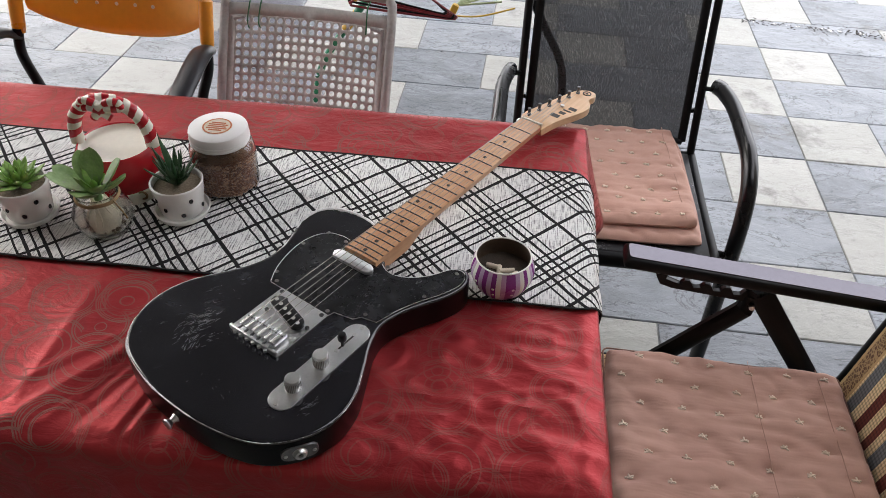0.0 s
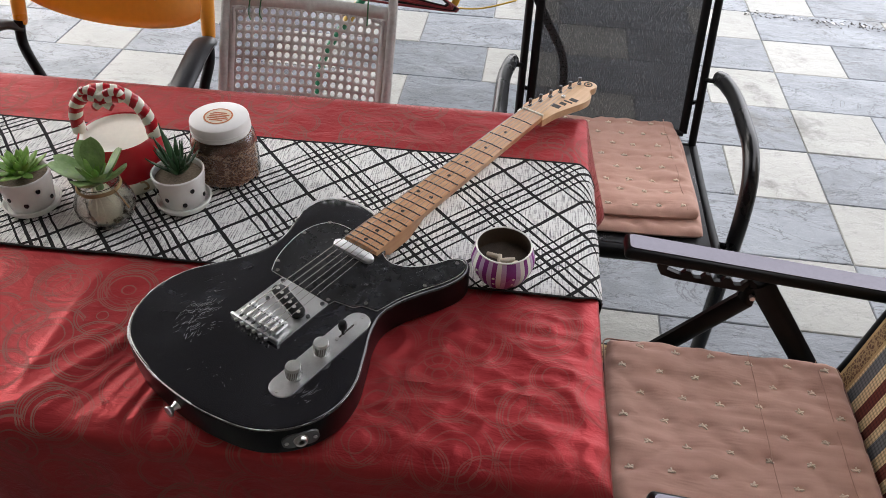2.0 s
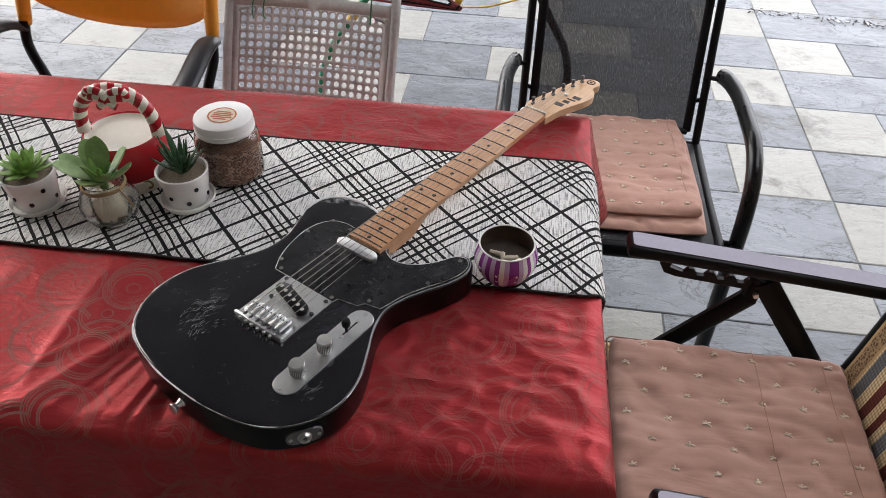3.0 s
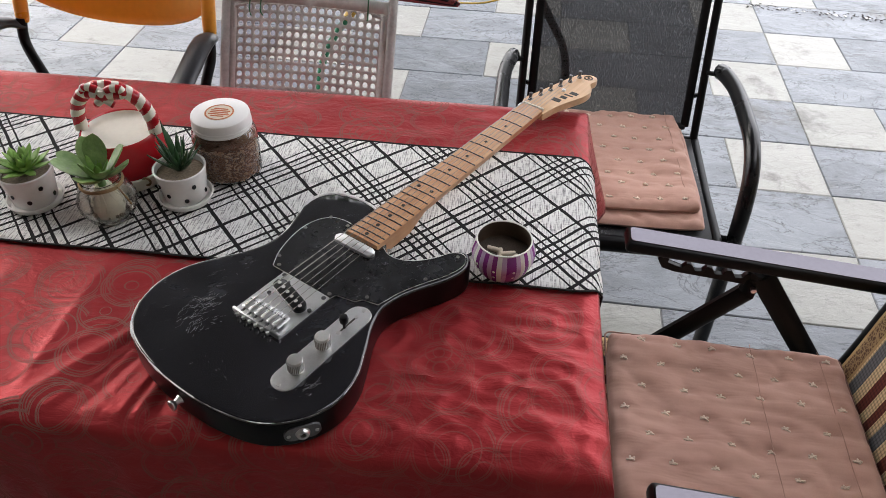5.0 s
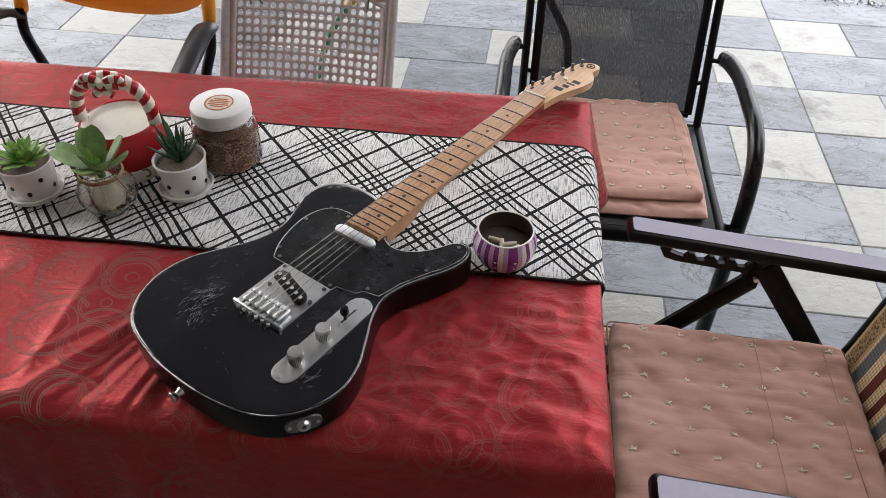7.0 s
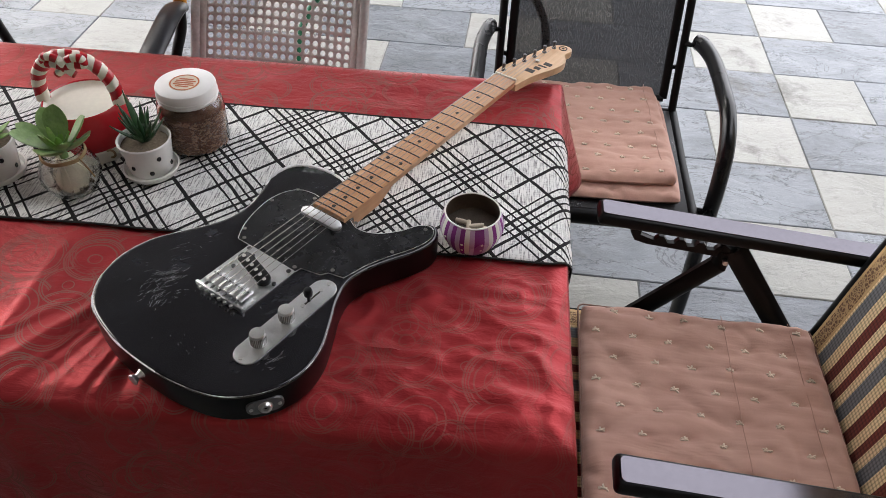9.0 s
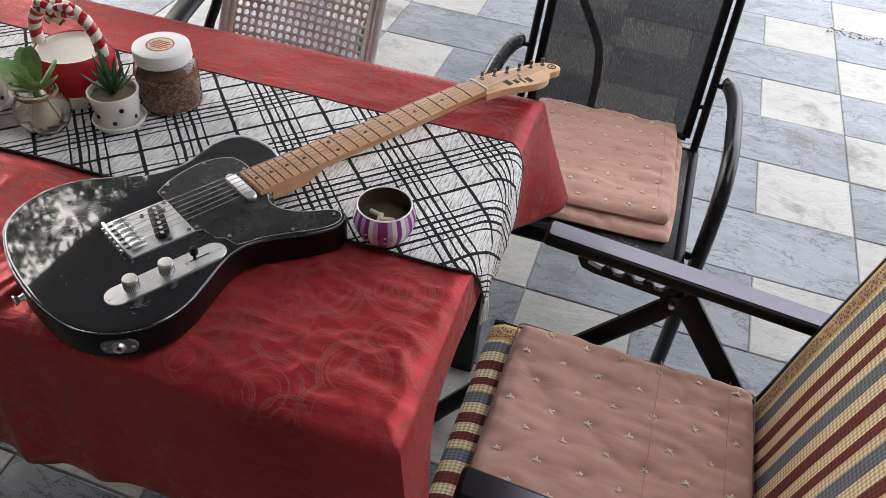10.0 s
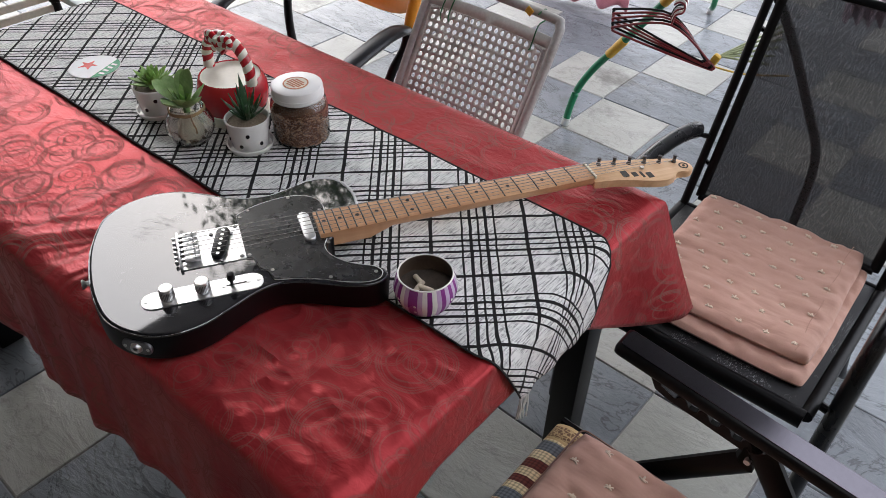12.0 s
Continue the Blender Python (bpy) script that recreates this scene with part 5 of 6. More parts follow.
# ---- chairs ----
def cushion(bm_size, dimple_step, seed, thick, sag=0.0, rumple=1.0):
    """A quilted seat pad: a closed puffy sheet with a dimple at each stitch. Gives the pad and the stitch places."""
    w, d = bm_size
    rnd = random.Random(seed)
    spots = []
    sx, sy = dimple_step
    j = 0
    y = -d / 2 + sy * 0.5
    while y < d / 2 - 0.012:
        x = -w / 2 + sx * (0.4 if j % 2 else 0.9)
        while x < w / 2 - 0.015:
            spots.append((x + rnd.uniform(-0.003, 0.003), y + rnd.uniform(-0.003, 0.003)))
            x += sx
        y += sy
        j += 1
    nx, ny = 96, 96
    bm = bmesh.new()

    def height(x, y):
        e = min(1.0, min(w / 2 - abs(x), d / 2 - abs(y)) / (thick * 0.8))
        h = thick * 0.5 * math.sqrt(max(0.0, 1 - (1 - e) ** 2))
        dip = 0.0
        for px, py in spots:
            q = ((x - px - 0.004) / 0.014) ** 2 + ((y - py) / 0.0085) ** 2
            if q < 6:
                dip += math.exp(-q)
            q = ((x - px) / 0.021) ** 2 + ((y - py) / 0.0040) ** 2
            if q < 6:
                dip += 0.28 * math.exp(-q)
        rim = min(w / 2 - abs(x), d / 2 - abs(y))
        pucker = 0.0042 * math.exp(-((rim - 0.012) / 0.028) ** 2) * noise.noise(Vector((x * 42, y * 42, seed + 7)))
        fold = 1 - abs(noise.noise(Vector((x * 7 - y * 4, y * 11 + x * 3, seed + 5)))) * 2
        crease = pucker - 0.0036 * fold ** 3 + rumple * 0.007 * noise.noise(Vector((x * 10, y * 16, seed))) + 0.0034 * noise.noise(Vector((x * 14, y * 40, seed + 3)))
        return h, dip * 0.0052 * rumple - crease

    top, bot = [], []
    for i in range(nx + 1):
        rt, rb = [], []
        for j in range(ny + 1):
            x, y = -w / 2 + w * i / nx, -d / 2 + d * j / ny
            h, dip = height(x, y)
            wob = 0.004 * noise.noise(Vector((x * 6, y * 6, seed)))
            k = 1 + (0.012 * noise.noise(Vector((y * 9, seed, 1)))) - 0.035 * abs(4 * x * y / (w * d)) ** 5
            base = thick / 2 - sag * (1 - (2 * x / w) ** 2) * (1 - (2 * y / d) ** 2)
            edge = h < 1e-6
            v = bm.verts.new((x * k, y * k, base + (0 if edge else h - dip + wob)))
            rt.append(v)
            rb.append(v if edge else bm.verts.new((x * k, y * k, base - h)))
        top.append(rt)
        bot.append(rb)
    for i in range(nx):
        for j in range(ny):
            bm.faces.new((top[i][j], top[i + 1][j], top[i + 1][j + 1], top[i][j + 1]))
            q = [bot[i][j], bot[i][j + 1], bot[i + 1][j + 1], bot[i + 1][j]]
            if len({id(v) for v in q}) == 4 and not all(a is b for a, b in zip(q, (top[i][j], top[i][j + 1], top[i + 1][j + 1], top[i + 1][j]))):
                bm.faces.new(q)
    st = bmesh.new()
    for px, py in spots:
        h, dip = height(px, py)
        z = thick / 2 - sag * (1 - (2 * px / w) ** 2) * (1 - (2 * py / d) ** 2) + h - dip + 0.004 * noise.noise(Vector((px * 6, py * 6, seed))) + 0.0020
        for a in (0.25, 2.75, 3.5, 5.9, 1.5):
            a += rnd.uniform(-0.35, 0.35)
            e = Vector((math.cos(a), math.sin(a), 0)) * rnd.uniform(0.0045, 0.0085)
            tube([Vector((px, py, z)), Vector((px, py, z)) + e * 0.55 + Vector((0, 0, 0.0012)), Vector((px, py, z)) + e], 0.0018, 5, bm=st)
    return bm, st


def seat_pad(name, at, size, step, seed, thick, label, sag=0.0, seams=()):
    t = thing(name, at, label, "cushion")
    pad, st = cushion(size, step, seed, thick, sag)
    part("pad", pad, M_ROSE, t)
    tagged(part("stitching", st, M_STITCH, t, "small cream cross stitches"), kind="stuff")
    w, d = size
    part("piping", tube([Vector((x, y, thick / 2)) for x, y in roundrect(0, 0, w + 0.001, d + 0.001, 0.012, 4)] + [Vector((w / 2 - 0.0, d / 2 - 0.012, thick / 2))], 0.0016, 6), M_PIPING, t)
    for x in seams:
        pts = [Vector((x + 0.0006 * math.sin(k), -d / 2 + 0.006 + (d - 0.012) * k / 24, thick + 0.0006 - sag * 0.5 * (1 - (2 * (k / 24) - 1) ** 2))) for k in range(25)]
        part("seam", tube(pts, 0.0006, 5), M_SEAM, t)
    return t


def sling_sheet(rows, half, bm=None):
    """A sheet across y with a run (x, z) along its length; UV in metres."""
    bm = bmesh.new()
    uvl = bm.loops.layers.uv.new("UVMap")
    run = [0.0]
    for a, b in zip(rows, rows[1:]):
        run.append(run[-1] + (Vector(b) - Vector(a)).length)
    ny = 12
    g = [[bm.verts.new((x, -half + 2 * half * j / ny, z)) for j in range(ny + 1)] for x, z in rows]
    for i in range(len(rows) - 1):
        for j in range(ny):
            f = bm.faces.new((g[i][j], g[i + 1][j], g[i + 1][j + 1], g[i][j + 1]))
            for lo, (a, b) in zip(f.loops, ((i, j), (i + 1, j), (i + 1, j + 1), (i, j + 1))):
                lo[uvl].uv = (half - (-half + 2 * half * b / ny), run[a])
    return bm


def recliner():
    """Folding garden chair with notched arms, at the table's end, its back away from the table."""
    c = thing("folding_recliner", pose(0, 0, 0, 0, 0, 0), "black folding garden chair with striped woven sling, notched arms", "chair", "chairs round the table")
    yc, yo = 0.0, 0.252
    # sling: over the front rail, along the seat, up the back
    seat = [(0.040, 0.375), (0.020, 0.385), (0.012, 0.400), (0.016, 0.418), (0.034, 0.430), (0.06, 0.433), (0.20, 0.428), (0.34, 0.420), (0.47, 0.412)]
    ob = part("seat_sling", sling_sheet([tuple(p)[:2] for p in [(v.x, v.z) for v in spline([(x, 0, z) for x, z in seat], 4)]], 0.212), M_STRIPE, c, "striped woven seat sling with gold border")
    ob.modifiers.new("thick", "SOLIDIFY").thickness = 0.003
    back = [(0.487, 0.405), (0.503, 0.43), (0.525, 0.60), (0.555, 0.80), (0.59, 1.02)]
    ob = part("back_sling", sling_sheet([(v.x, v.z) for v in spline([(x, 0, z) for x, z in back], 4)], 0.205), M_STRIPE, c, "striped woven back sling with gold border")
    ob.modifiers.new("thick", "SOLIDIFY").thickness = 0.003
    part("front_rail", tube([(0.03, -0.235, 0.404), (0.03, 0.235, 0.404)], 0.0125, 14), M_BLACKTUBE, c)
    for s in (-1, 1):
        y = s * 0.226
        part("seat_rail", tube([(0.016, y, 0.404), (0.25, y, 0.396), (0.505, y, 0.388)], 0.0125, 10, 1.3), M_BLACKTUBE, c)
        part("back_post", tube(spline([(0.49, s * 0.215, 0.36), (0.512, s * 0.215, 0.43), (0.536, s * 0.215, 0.60), (0.567, s * 0.215, 0.80), (0.602, s * 0.215, 1.04)], 4), 0.0115, 10, 1.3), M_BLACKTUBE, c)
        ya = s * yo + 0.004
        arm = part("armrest", box((0.50, 0.05, 0.024), (0, 0, 0), 0.008, seg=3), M_BLACKPL, c, "flat glossy black armrest, edges worn")
        arm.matrix_basis = pose(0.322, ya, 0.620, 0, 5.4, 0)
        part("top_plate", slab(roundrect(0.0, 0, 0.488, 0.036, 0.006), 0.0115, 0.0138, 0.0006, 1), M_ARMTOP, arm, "smooth raised top of the arm")
        # notched bar hung under the arm
        bar = [(-0.178, -0.014), (-0.184, -0.030), (-0.172, -0.048), (-0.150, -0.053), (0.02, -0.056), (0.03, -0.050), (0.03, -0.034), (0.012, -0.034)]
        for k in range(4):
            x = -0.012 - 0.036 * k
            bar += [(x + 0.012, -0.042), (x + 0.006, -0.044), (x + 0.002, -0.036), (x - 0.004, -0.030), (x - 0.012, -0.030), (x - 0.016, -0.036), (x - 0.017, -0.042)][0:7]
        bar += [(-0.166, -0.034), (-0.164, -0.014)]
        nb = part("notched_bar", slab(bar, -0.005, 0.005, 0.0008, 1), M_BLACKPL, arm)
        nb.matrix_basis = Matrix.Rotation(radians(90), 4, "X")
        # crossed legs from the hinge
        part("leg", tube([(0.312, ya, 0.600), (0.305, ya, 0.545), (0.02, ya, 0.19), (-0.09, ya, 0.015)], 0.013, 10, 1.6), M_BLACKTUBE, c)
        part("leg", tube([(0.318, ya - 0.006 * s, 0.595), (0.47, ya - 0.006 * s, 0.385), (0.62, ya - 0.006 * s, 0.015)], 0.014, 10, 1.6), M_BLACKTUBE, c)
        part("hinge_bolt", tube([(0.310, ya - 0.02, 0.566), (0.310, ya + 0.02, 0.566)], 0.005, 10), M_NICKEL, c)
        part("hook", tube(spline([(0.482, s * 0.245, 0.396), (0.496, s * 0.247, 0.393), (0.500, s * 0.247, 0.380)], 3), 0.0035, 6), M_NICKEL, c)
        for x in (-0.09, 0.62):
            part("rubber_foot", cyl(0.016, 0.02, (x, ya, 0.0), 12), M_BLACKPL, c)


def sling_chair():
    """Black steel chair with mesh back, curved tube arms."""
    c = thing("mesh_armchair", pose(0.103, 0, 0, 0, 0, 0), "black steel garden armchair with transparent mesh back", "chair", "chairs round the table")
    h = 0.205
    lean = [(1.000, 0.425), (1.085, 0.66), (1.175, 0.905)]
    bm = bmesh.new()
    g = []
    for i in range(13):
        f = i / 12
        y = lean[0][0] + (lean[2][0] - lean[0][0]) * f
        z = lean[0][1] + (lean[2][1] - lean[0][1]) * f
        g.append([bm.verts.new((-h + 2 * h * j / 12, y + 0.012 * math.sin(math.pi * j / 12), z)) for j in range(13)])
    for i in range(12):
        for j in range(12):
            bm.faces.new((g[i][j], g[i][j + 1], g[i + 1][j + 1], g[i + 1][j]))
    part("back_mesh", bm, M_MESH, c, "see-through black woven mesh")
    fr = [(-h, lean[0][0], lean[0][1]), (-h, lean[2][0], lean[2][1]), (h, lean[2][0], lean[2][1]), (h, lean[0][0], lean[0][1])]
    for a, b in ((0, 1), (1, 2), (2, 3), (3, 0)):
        part("back_frame", tube([fr[a], fr[b]], 0.011, 10, 0.8), M_BLACKTUBE, c)
    for s in (-1, 1):
        x = s * (h + 0.028)
        part("back_post", tube([(x, 0.93, 0.25), (x, 0.985, 0.40), (x, 1.09, 0.665), (x, 1.185, 0.925)], 0.0105, 10), M_BLACKTUBE, c)
        for z in (0.5, 0.8):
            f = (z - 0.425) / 0.48
            part("link", tube([(s * h, 1.0 + 0.175 * f, z), (x, 1.0 + 0.19 * f + 0.01, z)], 0.006, 8), M_BLACKTUBE, c)
        xa = s * 0.278
        part("arm_link", tube([(x, 1.048, 0.560), (s * 0.262, 1.005, 0.578)], 0.006, 8), M_BLACKTUBE, c)
        arm = [(s * 0.262, 1.022, 0.579), (s * 0.268, 0.985, 0.588), (xa, 0.90, 0.594), (xa, 0.78, 0.596), (xa, 0.69, 0.588), (xa, 0.628, 0.545), (xa, 0.600, 0.47), (xa, 0.590, 0.39), (xa, 0.585, 0.30), (xa, 0.575, 0.15), (xa, 0.568, 0.012)]
        sp = spline(arm, 5)
        part("arm_tube", tube(sp, 0.0205, 12, 0.85, up=(1, 0, 0)), M_ARMBAND, c, "curved black tube, arm and front leg in one")
        part("rear_leg", tube(spline([(x, 0.93, 0.25), (x * 1.05, 1.0, 0.12), (x * 1.1, 1.12, 0.012)], 4), 0.0125, 10), M_BLACKTUBE, c)
        part("seat_rail", tube([(s * 0.235, 0.545, 0.392), (s * 0.235, 0.76, 0.385), (s * 0.235, 0.99, 0.39)], 0.014, 10), M_BLACKTUBE, c)
        part("seat_bracket", tube([(s * 0.235, 0.60, 0.385), (xa, 0.592, 0.385)], 0.009, 8), M_BLACKTUBE, c)
        part("brace", tube([(x, 0.93, 0.26), (s * 0.235, 0.86, 0.385)], 0.009, 8), M_BLACKTUBE, c)
    part("front_rail", tube([(-0.235, 0.537, 0.390), (0.235, 0.537, 0.390)], 0.017, 12, 1.2), M_BLACKTUBE, c)
    part("rear_rail", tube([(-0.235, 0.985, 0.392), (0.235, 0.985, 0.392)], 0.012, 12), M_BLACKTUBE, c)
    part("top_bar", tube(spline([(-h - 0.028, 1.185, 0.925), (-h, 1.197, 0.950), (-0.1, 1.205, 0.966), (0.1, 1.205, 0.966), (h, 1.197, 0.950), (h + 0.028, 1.185, 0.925)], 4), 0.0125, 10), M_BLACKTUBE, c)
    bm = box((0.45, 0.44, 0.006), (0, 0.762, 0.3985), 0.002)
    part("seat_mesh", bm, M_SEATMESH, c, "worn black seat mesh with pale scuffs")


def folded_pad():
    """A seat pad folded in two on the mesh chair."""
    t = thing("folded_seat_pad", pose(0.112, 0.80, 0.4025, 0, 0, 1.5), "dusty rose quilted seat pad folded in two", "cushion")
    for k, (z, dx, dy, w, d, th, sd) in enumerate(((0.0, 0.006, -0.010, 0.385, 0.43, 0.024, 5), (0.019, -0.002, 0.010, 0.37, 0.405, 0.034, 9))):
        pad, st = cushion((w, d), (0.056, 0.05), sd, th, 0.0, 0.65)
        p = part("pad_layer", pad, M_ROSE, t)
        p.matrix_basis = pose(dx, dy, z, 0, 0, 1.5 * k)
        if k:
            s = tagged(part("stitching", st, M_STITCH, p, "small cream cross stitches"), kind="stuff")
            part("seam", tube([Vector((w / 2 - 0.035 + 0.002 * math.sin(i), -d / 2 + 0.01 + (d - 0.02) * i / 20, th * 1.01)) for i in range(21)], 0.0007, 5), M_SEAM, p)
        else:
            st.free()


def perforated_chair():
    c = thing("perforated_chair", pose(-0.638, 0.0, 0, 0, 0, -2.0), "weathered grey metal chair with perforated back, strings tied on", "chair", "chairs round the table")
    cols, rows, p = 18, 15, 0.0182
    w = cols * p
    bm = bmesh.new()
    y0, z0, y1, z1 = 0.640, 0.545, 0.765, 0.775
    along = Vector((0, y1 - y0, z1 - z0)).normalized()
    org = Vector((-w / 2, y0, z0))
    cache = {}

    def vert(a, b):
        key = (round(a * 1e5), round(b * 1e5))
        if key not in cache:
            dish = 0.010 * (1 - ((a - w / 2) / (w / 2)) ** 2)
            cache[key] = bm.verts.new(org + Vector((a, dish, 0)) + along * b)
        return cache[key]

    r = p * 0.345
    for i in range(cols):
        for j in range(rows):
            cx, cy = (i + 0.5) * p, (j + 0.5) * p
            sq = [(1, 0), (1, 1), (0, 1), (-1, 1), (-1, 0), (-1, -1), (0, -1), (1, -1)]
            o = [vert(cx + a * p / 2, cy + b * p / 2) for a, b in sq]
            q = [vert(cx + r * math.cos(math.pi * k / 4), cy + r * math.sin(math.pi * k / 4)) for k in range(8)]
            for k in range(8):
                bm.faces.new((o[k], o[(k + 1) % 8], q[(k + 1) % 8], q[k]))
    # plain margins round the holes
    L = rows * p
    for (a0, a1, b0, b1) in ((-0.016, 0, -0.01, L), (w, w + 0.016, -0.01, L), (-0.016, w + 0.016, L, L + 0.026)):
        n = 20
        for k in range(n):
            if a1 - a0 > 0.1:
                f = [(a0 + (a1 - a0) * k / n, b0), (a0 + (a1 - a0) * (k + 1) / n, b0), (a0 + (a1 - a0) * (k + 1) / n, b1), (a0 + (a1 - a0) * k / n, b1)]
            else:
                f = [(a0, b0 + (b1 - b0) * k / n), (a1, b0 + (b1 - b0) * k / n), (a1, b0 + (b1 - b0) * (k + 1) / n), (a0, b0 + (b1 - b0) * (k + 1) / n)]
            vs = [vert(*q) for q in f]
            if len(set(vs)) == 4:
                bm.faces.new(vs)
    panel = part("back_panel", bm, M_GREYPAINT, c, "perforated grey metal back panel")
    panel.modifiers.new("thick", "SOLIDIFY").thickness = 0.0035
    # tube round the back, its top bar above the panel
    hw = w / 2 + 0.024
    top = org + along * (L + 0.062)
    pts = [(-hw, 0.585, 0.44), (-hw, y0 - 0.006, z0), (-hw, top.y - 0.03, top.z - 0.05), (-hw + 0.006, top.y - 0.004, top.z - 0.008), (-hw + 0.03, top.y + 0.002, top.z), (0, top.y + 0.006, top.z + 0.002), (hw - 0.03, top.y + 0.002, top.z), (hw - 0.006, top.y - 0.004, top.z - 0.008), (hw, top.y - 0.03, top.z - 0.05), (hw, y0 - 0.006, z0), (hw, 0.585, 0.44)]
    part("back_tube", tube(spline(pts, 6), 0.0105, 12, up=(0, 1, 0.2)), M_GREYTUBE, c, "weathered grey tube round the back")
    for s in (-1, 1):
        pts = [(s * (hw - 0.018), y0 + 0.01, z0 - 0.02), (s * (hw - 0.018), y1 - 0.012, z1 - 0.015), (s * (hw - 0.022), y1 - 0.002, z1 + 0.002), (s * (hw - 0.045), y1 + 0.003, z1 + 0.007)]
        part("panel_edge", tube(spline(pts, 5), 0.0035, 8), M_GREYTUBE, c)
        part("leg", tube([(s * hw, 0.585, 0.44), (s * (hw + 0.01), 0.70, 0.2), (s * (hw + 0.02), 0.80, 0.012)], 0.0105, 10), M_GREYTUBE, c)
        part("leg", tube([(s * hw, 0.585, 0.44), (s * hw, 0.35, 0.43), (s * hw, 0.30, 0.38), (s * hw, 0.27, 0.012)], 0.0105, 10), M_GREYTUBE, c)
    part("seat_panel", box((2 * hw - 0.01, 0.30, 0.006), (0, 0.44, 0.437), 0.002), M_GREYPAINT, c)
    # tied strings
    tp = top
    for k, x in enumerate((-w / 2 + 0.03, -w / 2 + 0.055, w / 2 - 0.035)):
        m = org + along * (L + 0.004)
        pts = [(x, tp.y - 0.012, tp.z + 0.004), (x + 0.003, tp.y + 0.010, tp.z + 0.010), (x + 0.006, tp.y + 0.014, tp.z - 0.012), (x + 0.004, tp.y - 0.014, tp.z - 0.02), (x - 0.002 + 0.006 * (k == 2), m.y - 0.008, m.z - 0.012), (x + 0.004, m.y - 0.014, m.z - 0.035 + 0.01 * k)]
        part("string", tube(spline(pts, 5), 0.0016, 6), M_STRING, c, "dark green string tied round the tube")
    part("tag", box((0.018, 0.004, 0.018), (w / 2 - 0.06, tp.y - 0.012, tp.z + 0.004), 0.002, m=Matrix.Rotation(0.6, 4, "Y")), M_YELLOW, c, "small ochre plastic tag")


def orange_chair():
    c = thing("orange_armchair", pose(-1.08, 0.0, 0, 0, 0, 0), "orange plastic shell chair on black tubes, wide arms", "chair", "chairs round the table")
    hw = 0.215
    bm = bmesh.new()
    nx, nz = 28, 14
    g = []
    for i in range(nx + 1):
        a = -1 + 2 * i / nx
        low = 0.668 + 0.066 * abs(a) ** 2.2 + 0.010 * abs(a) ** 8
        row = []
        for j in range(nz + 1):
            f = j / nz
            z = low + (0.98 - low) * f
            y = 0.80 + 0.055 * (1 - a * a) + 0.09 * f + 0.012 * math.exp(-((f) / 0.06) ** 2)
            row.append(bm.verts.new((a * hw, y, z)))
        g.append(row)
    for i in range(nx):
        for j in range(nz):
            bm.faces.new((g[i][j], g[i + 1][j], g[i + 1][j + 1], g[i][j + 1]))
    sh = part("back_shell", bm, M_ORANGE, c, "curved orange plastic back shell")
    md = sh.modifiers.new("thick", "SOLIDIFY")
    md.thickness = 0.006
    for k in range(10):
        x = -0.115 + 0.046 * (k % 5) + (0.023 if k > 4 else 0)
        a = x / hw
        part("vent_hole", cyl(0.0042, 0.003, seg=10), M_CREAMGLAZE, sh).matrix_basis = Matrix.Translation((x, 0.80 + 0.055 * (1 - a * a) + 0.012, 0.745 + 0.03 * (k > 4) + 0.012 * a * a)) @ Matrix.Rotation(radians(90), 4, "X")
    for s in (-1, 1):
        x = s * (hw + 0.012)
        part("side_cap", tube(spline([(x, 0.770, 0.698), (x, 0.783, 0.74), (x, 0.81, 0.82), (x, 0.83, 0.93)], 4), 0.0155, 12, radii=[0.0125, 0.0145, 0.0155, 0.0158] + [0.016] * 9), M_AMBERCAP, c, "amber plastic cap on the back tube")
        # tube out of the cap, down to the floor; the chair's outer side is bent
        q, ox = (0.034, -0.03) if s < 0 else (0.0, 0.0)
        part("leg_tube", tube(spline([(x, 0.768, 0.71), (x, 0.752, 0.655), (x - s * 0.01 + q, 0.715, 0.60), (x - s * 0.02 + 2 * q, 0.69, 0.52), (x - s * 0.02 + 2 * q, 0.68, 0.43), (x - s * 0.015 + q, 0.70, 0.22), (x, 0.76, 0.015)], 5), 0.012, 12, up=(1, 0, 0)), M_BLACKTUBE, c)
        pad = spline([(x, 0.770, 0.688), (x + s * 0.006 + ox * 0.6, 0.745, 0.708), (x + s * 0.012 + ox, 0.69, 0.716), (x + s * 0.014 + ox, 0.62, 0.705), (x + s * 0.012 + ox, 0.55, 0.684), (x + s * 0.008, 0.50, 0.655), (x, 0.48, 0.61)], 5)
        part("arm_pad", tube(pad, 0.024, 14, 0.5, radii=[0.016 + 0.010 * min(1, k / 7) for k in range(len(pad))]), M_ARMPAD, c, "broad grey-black plastic arm")
        part("front_leg", tube([(x, 0.482, 0.62), (x, 0.47, 0.40), (x, 0.46, 0.012)], 0.012, 10), M_BLACKTUBE, c)
    part("seat", box((0.42, 0.36, 0.018), (0, 0.62, 0.43), 0.008), M_ORANGE, c)
    part("rear_stretcher", tube(spline([(-hw, 0.80, 0.30), (-0.1, 0.93, 0.285), (0.05, 0.95, 0.30), (hw, 0.82, 0.31)], 6), 0.007, 8), M_NICKEL, c, "bright bent steel rod")


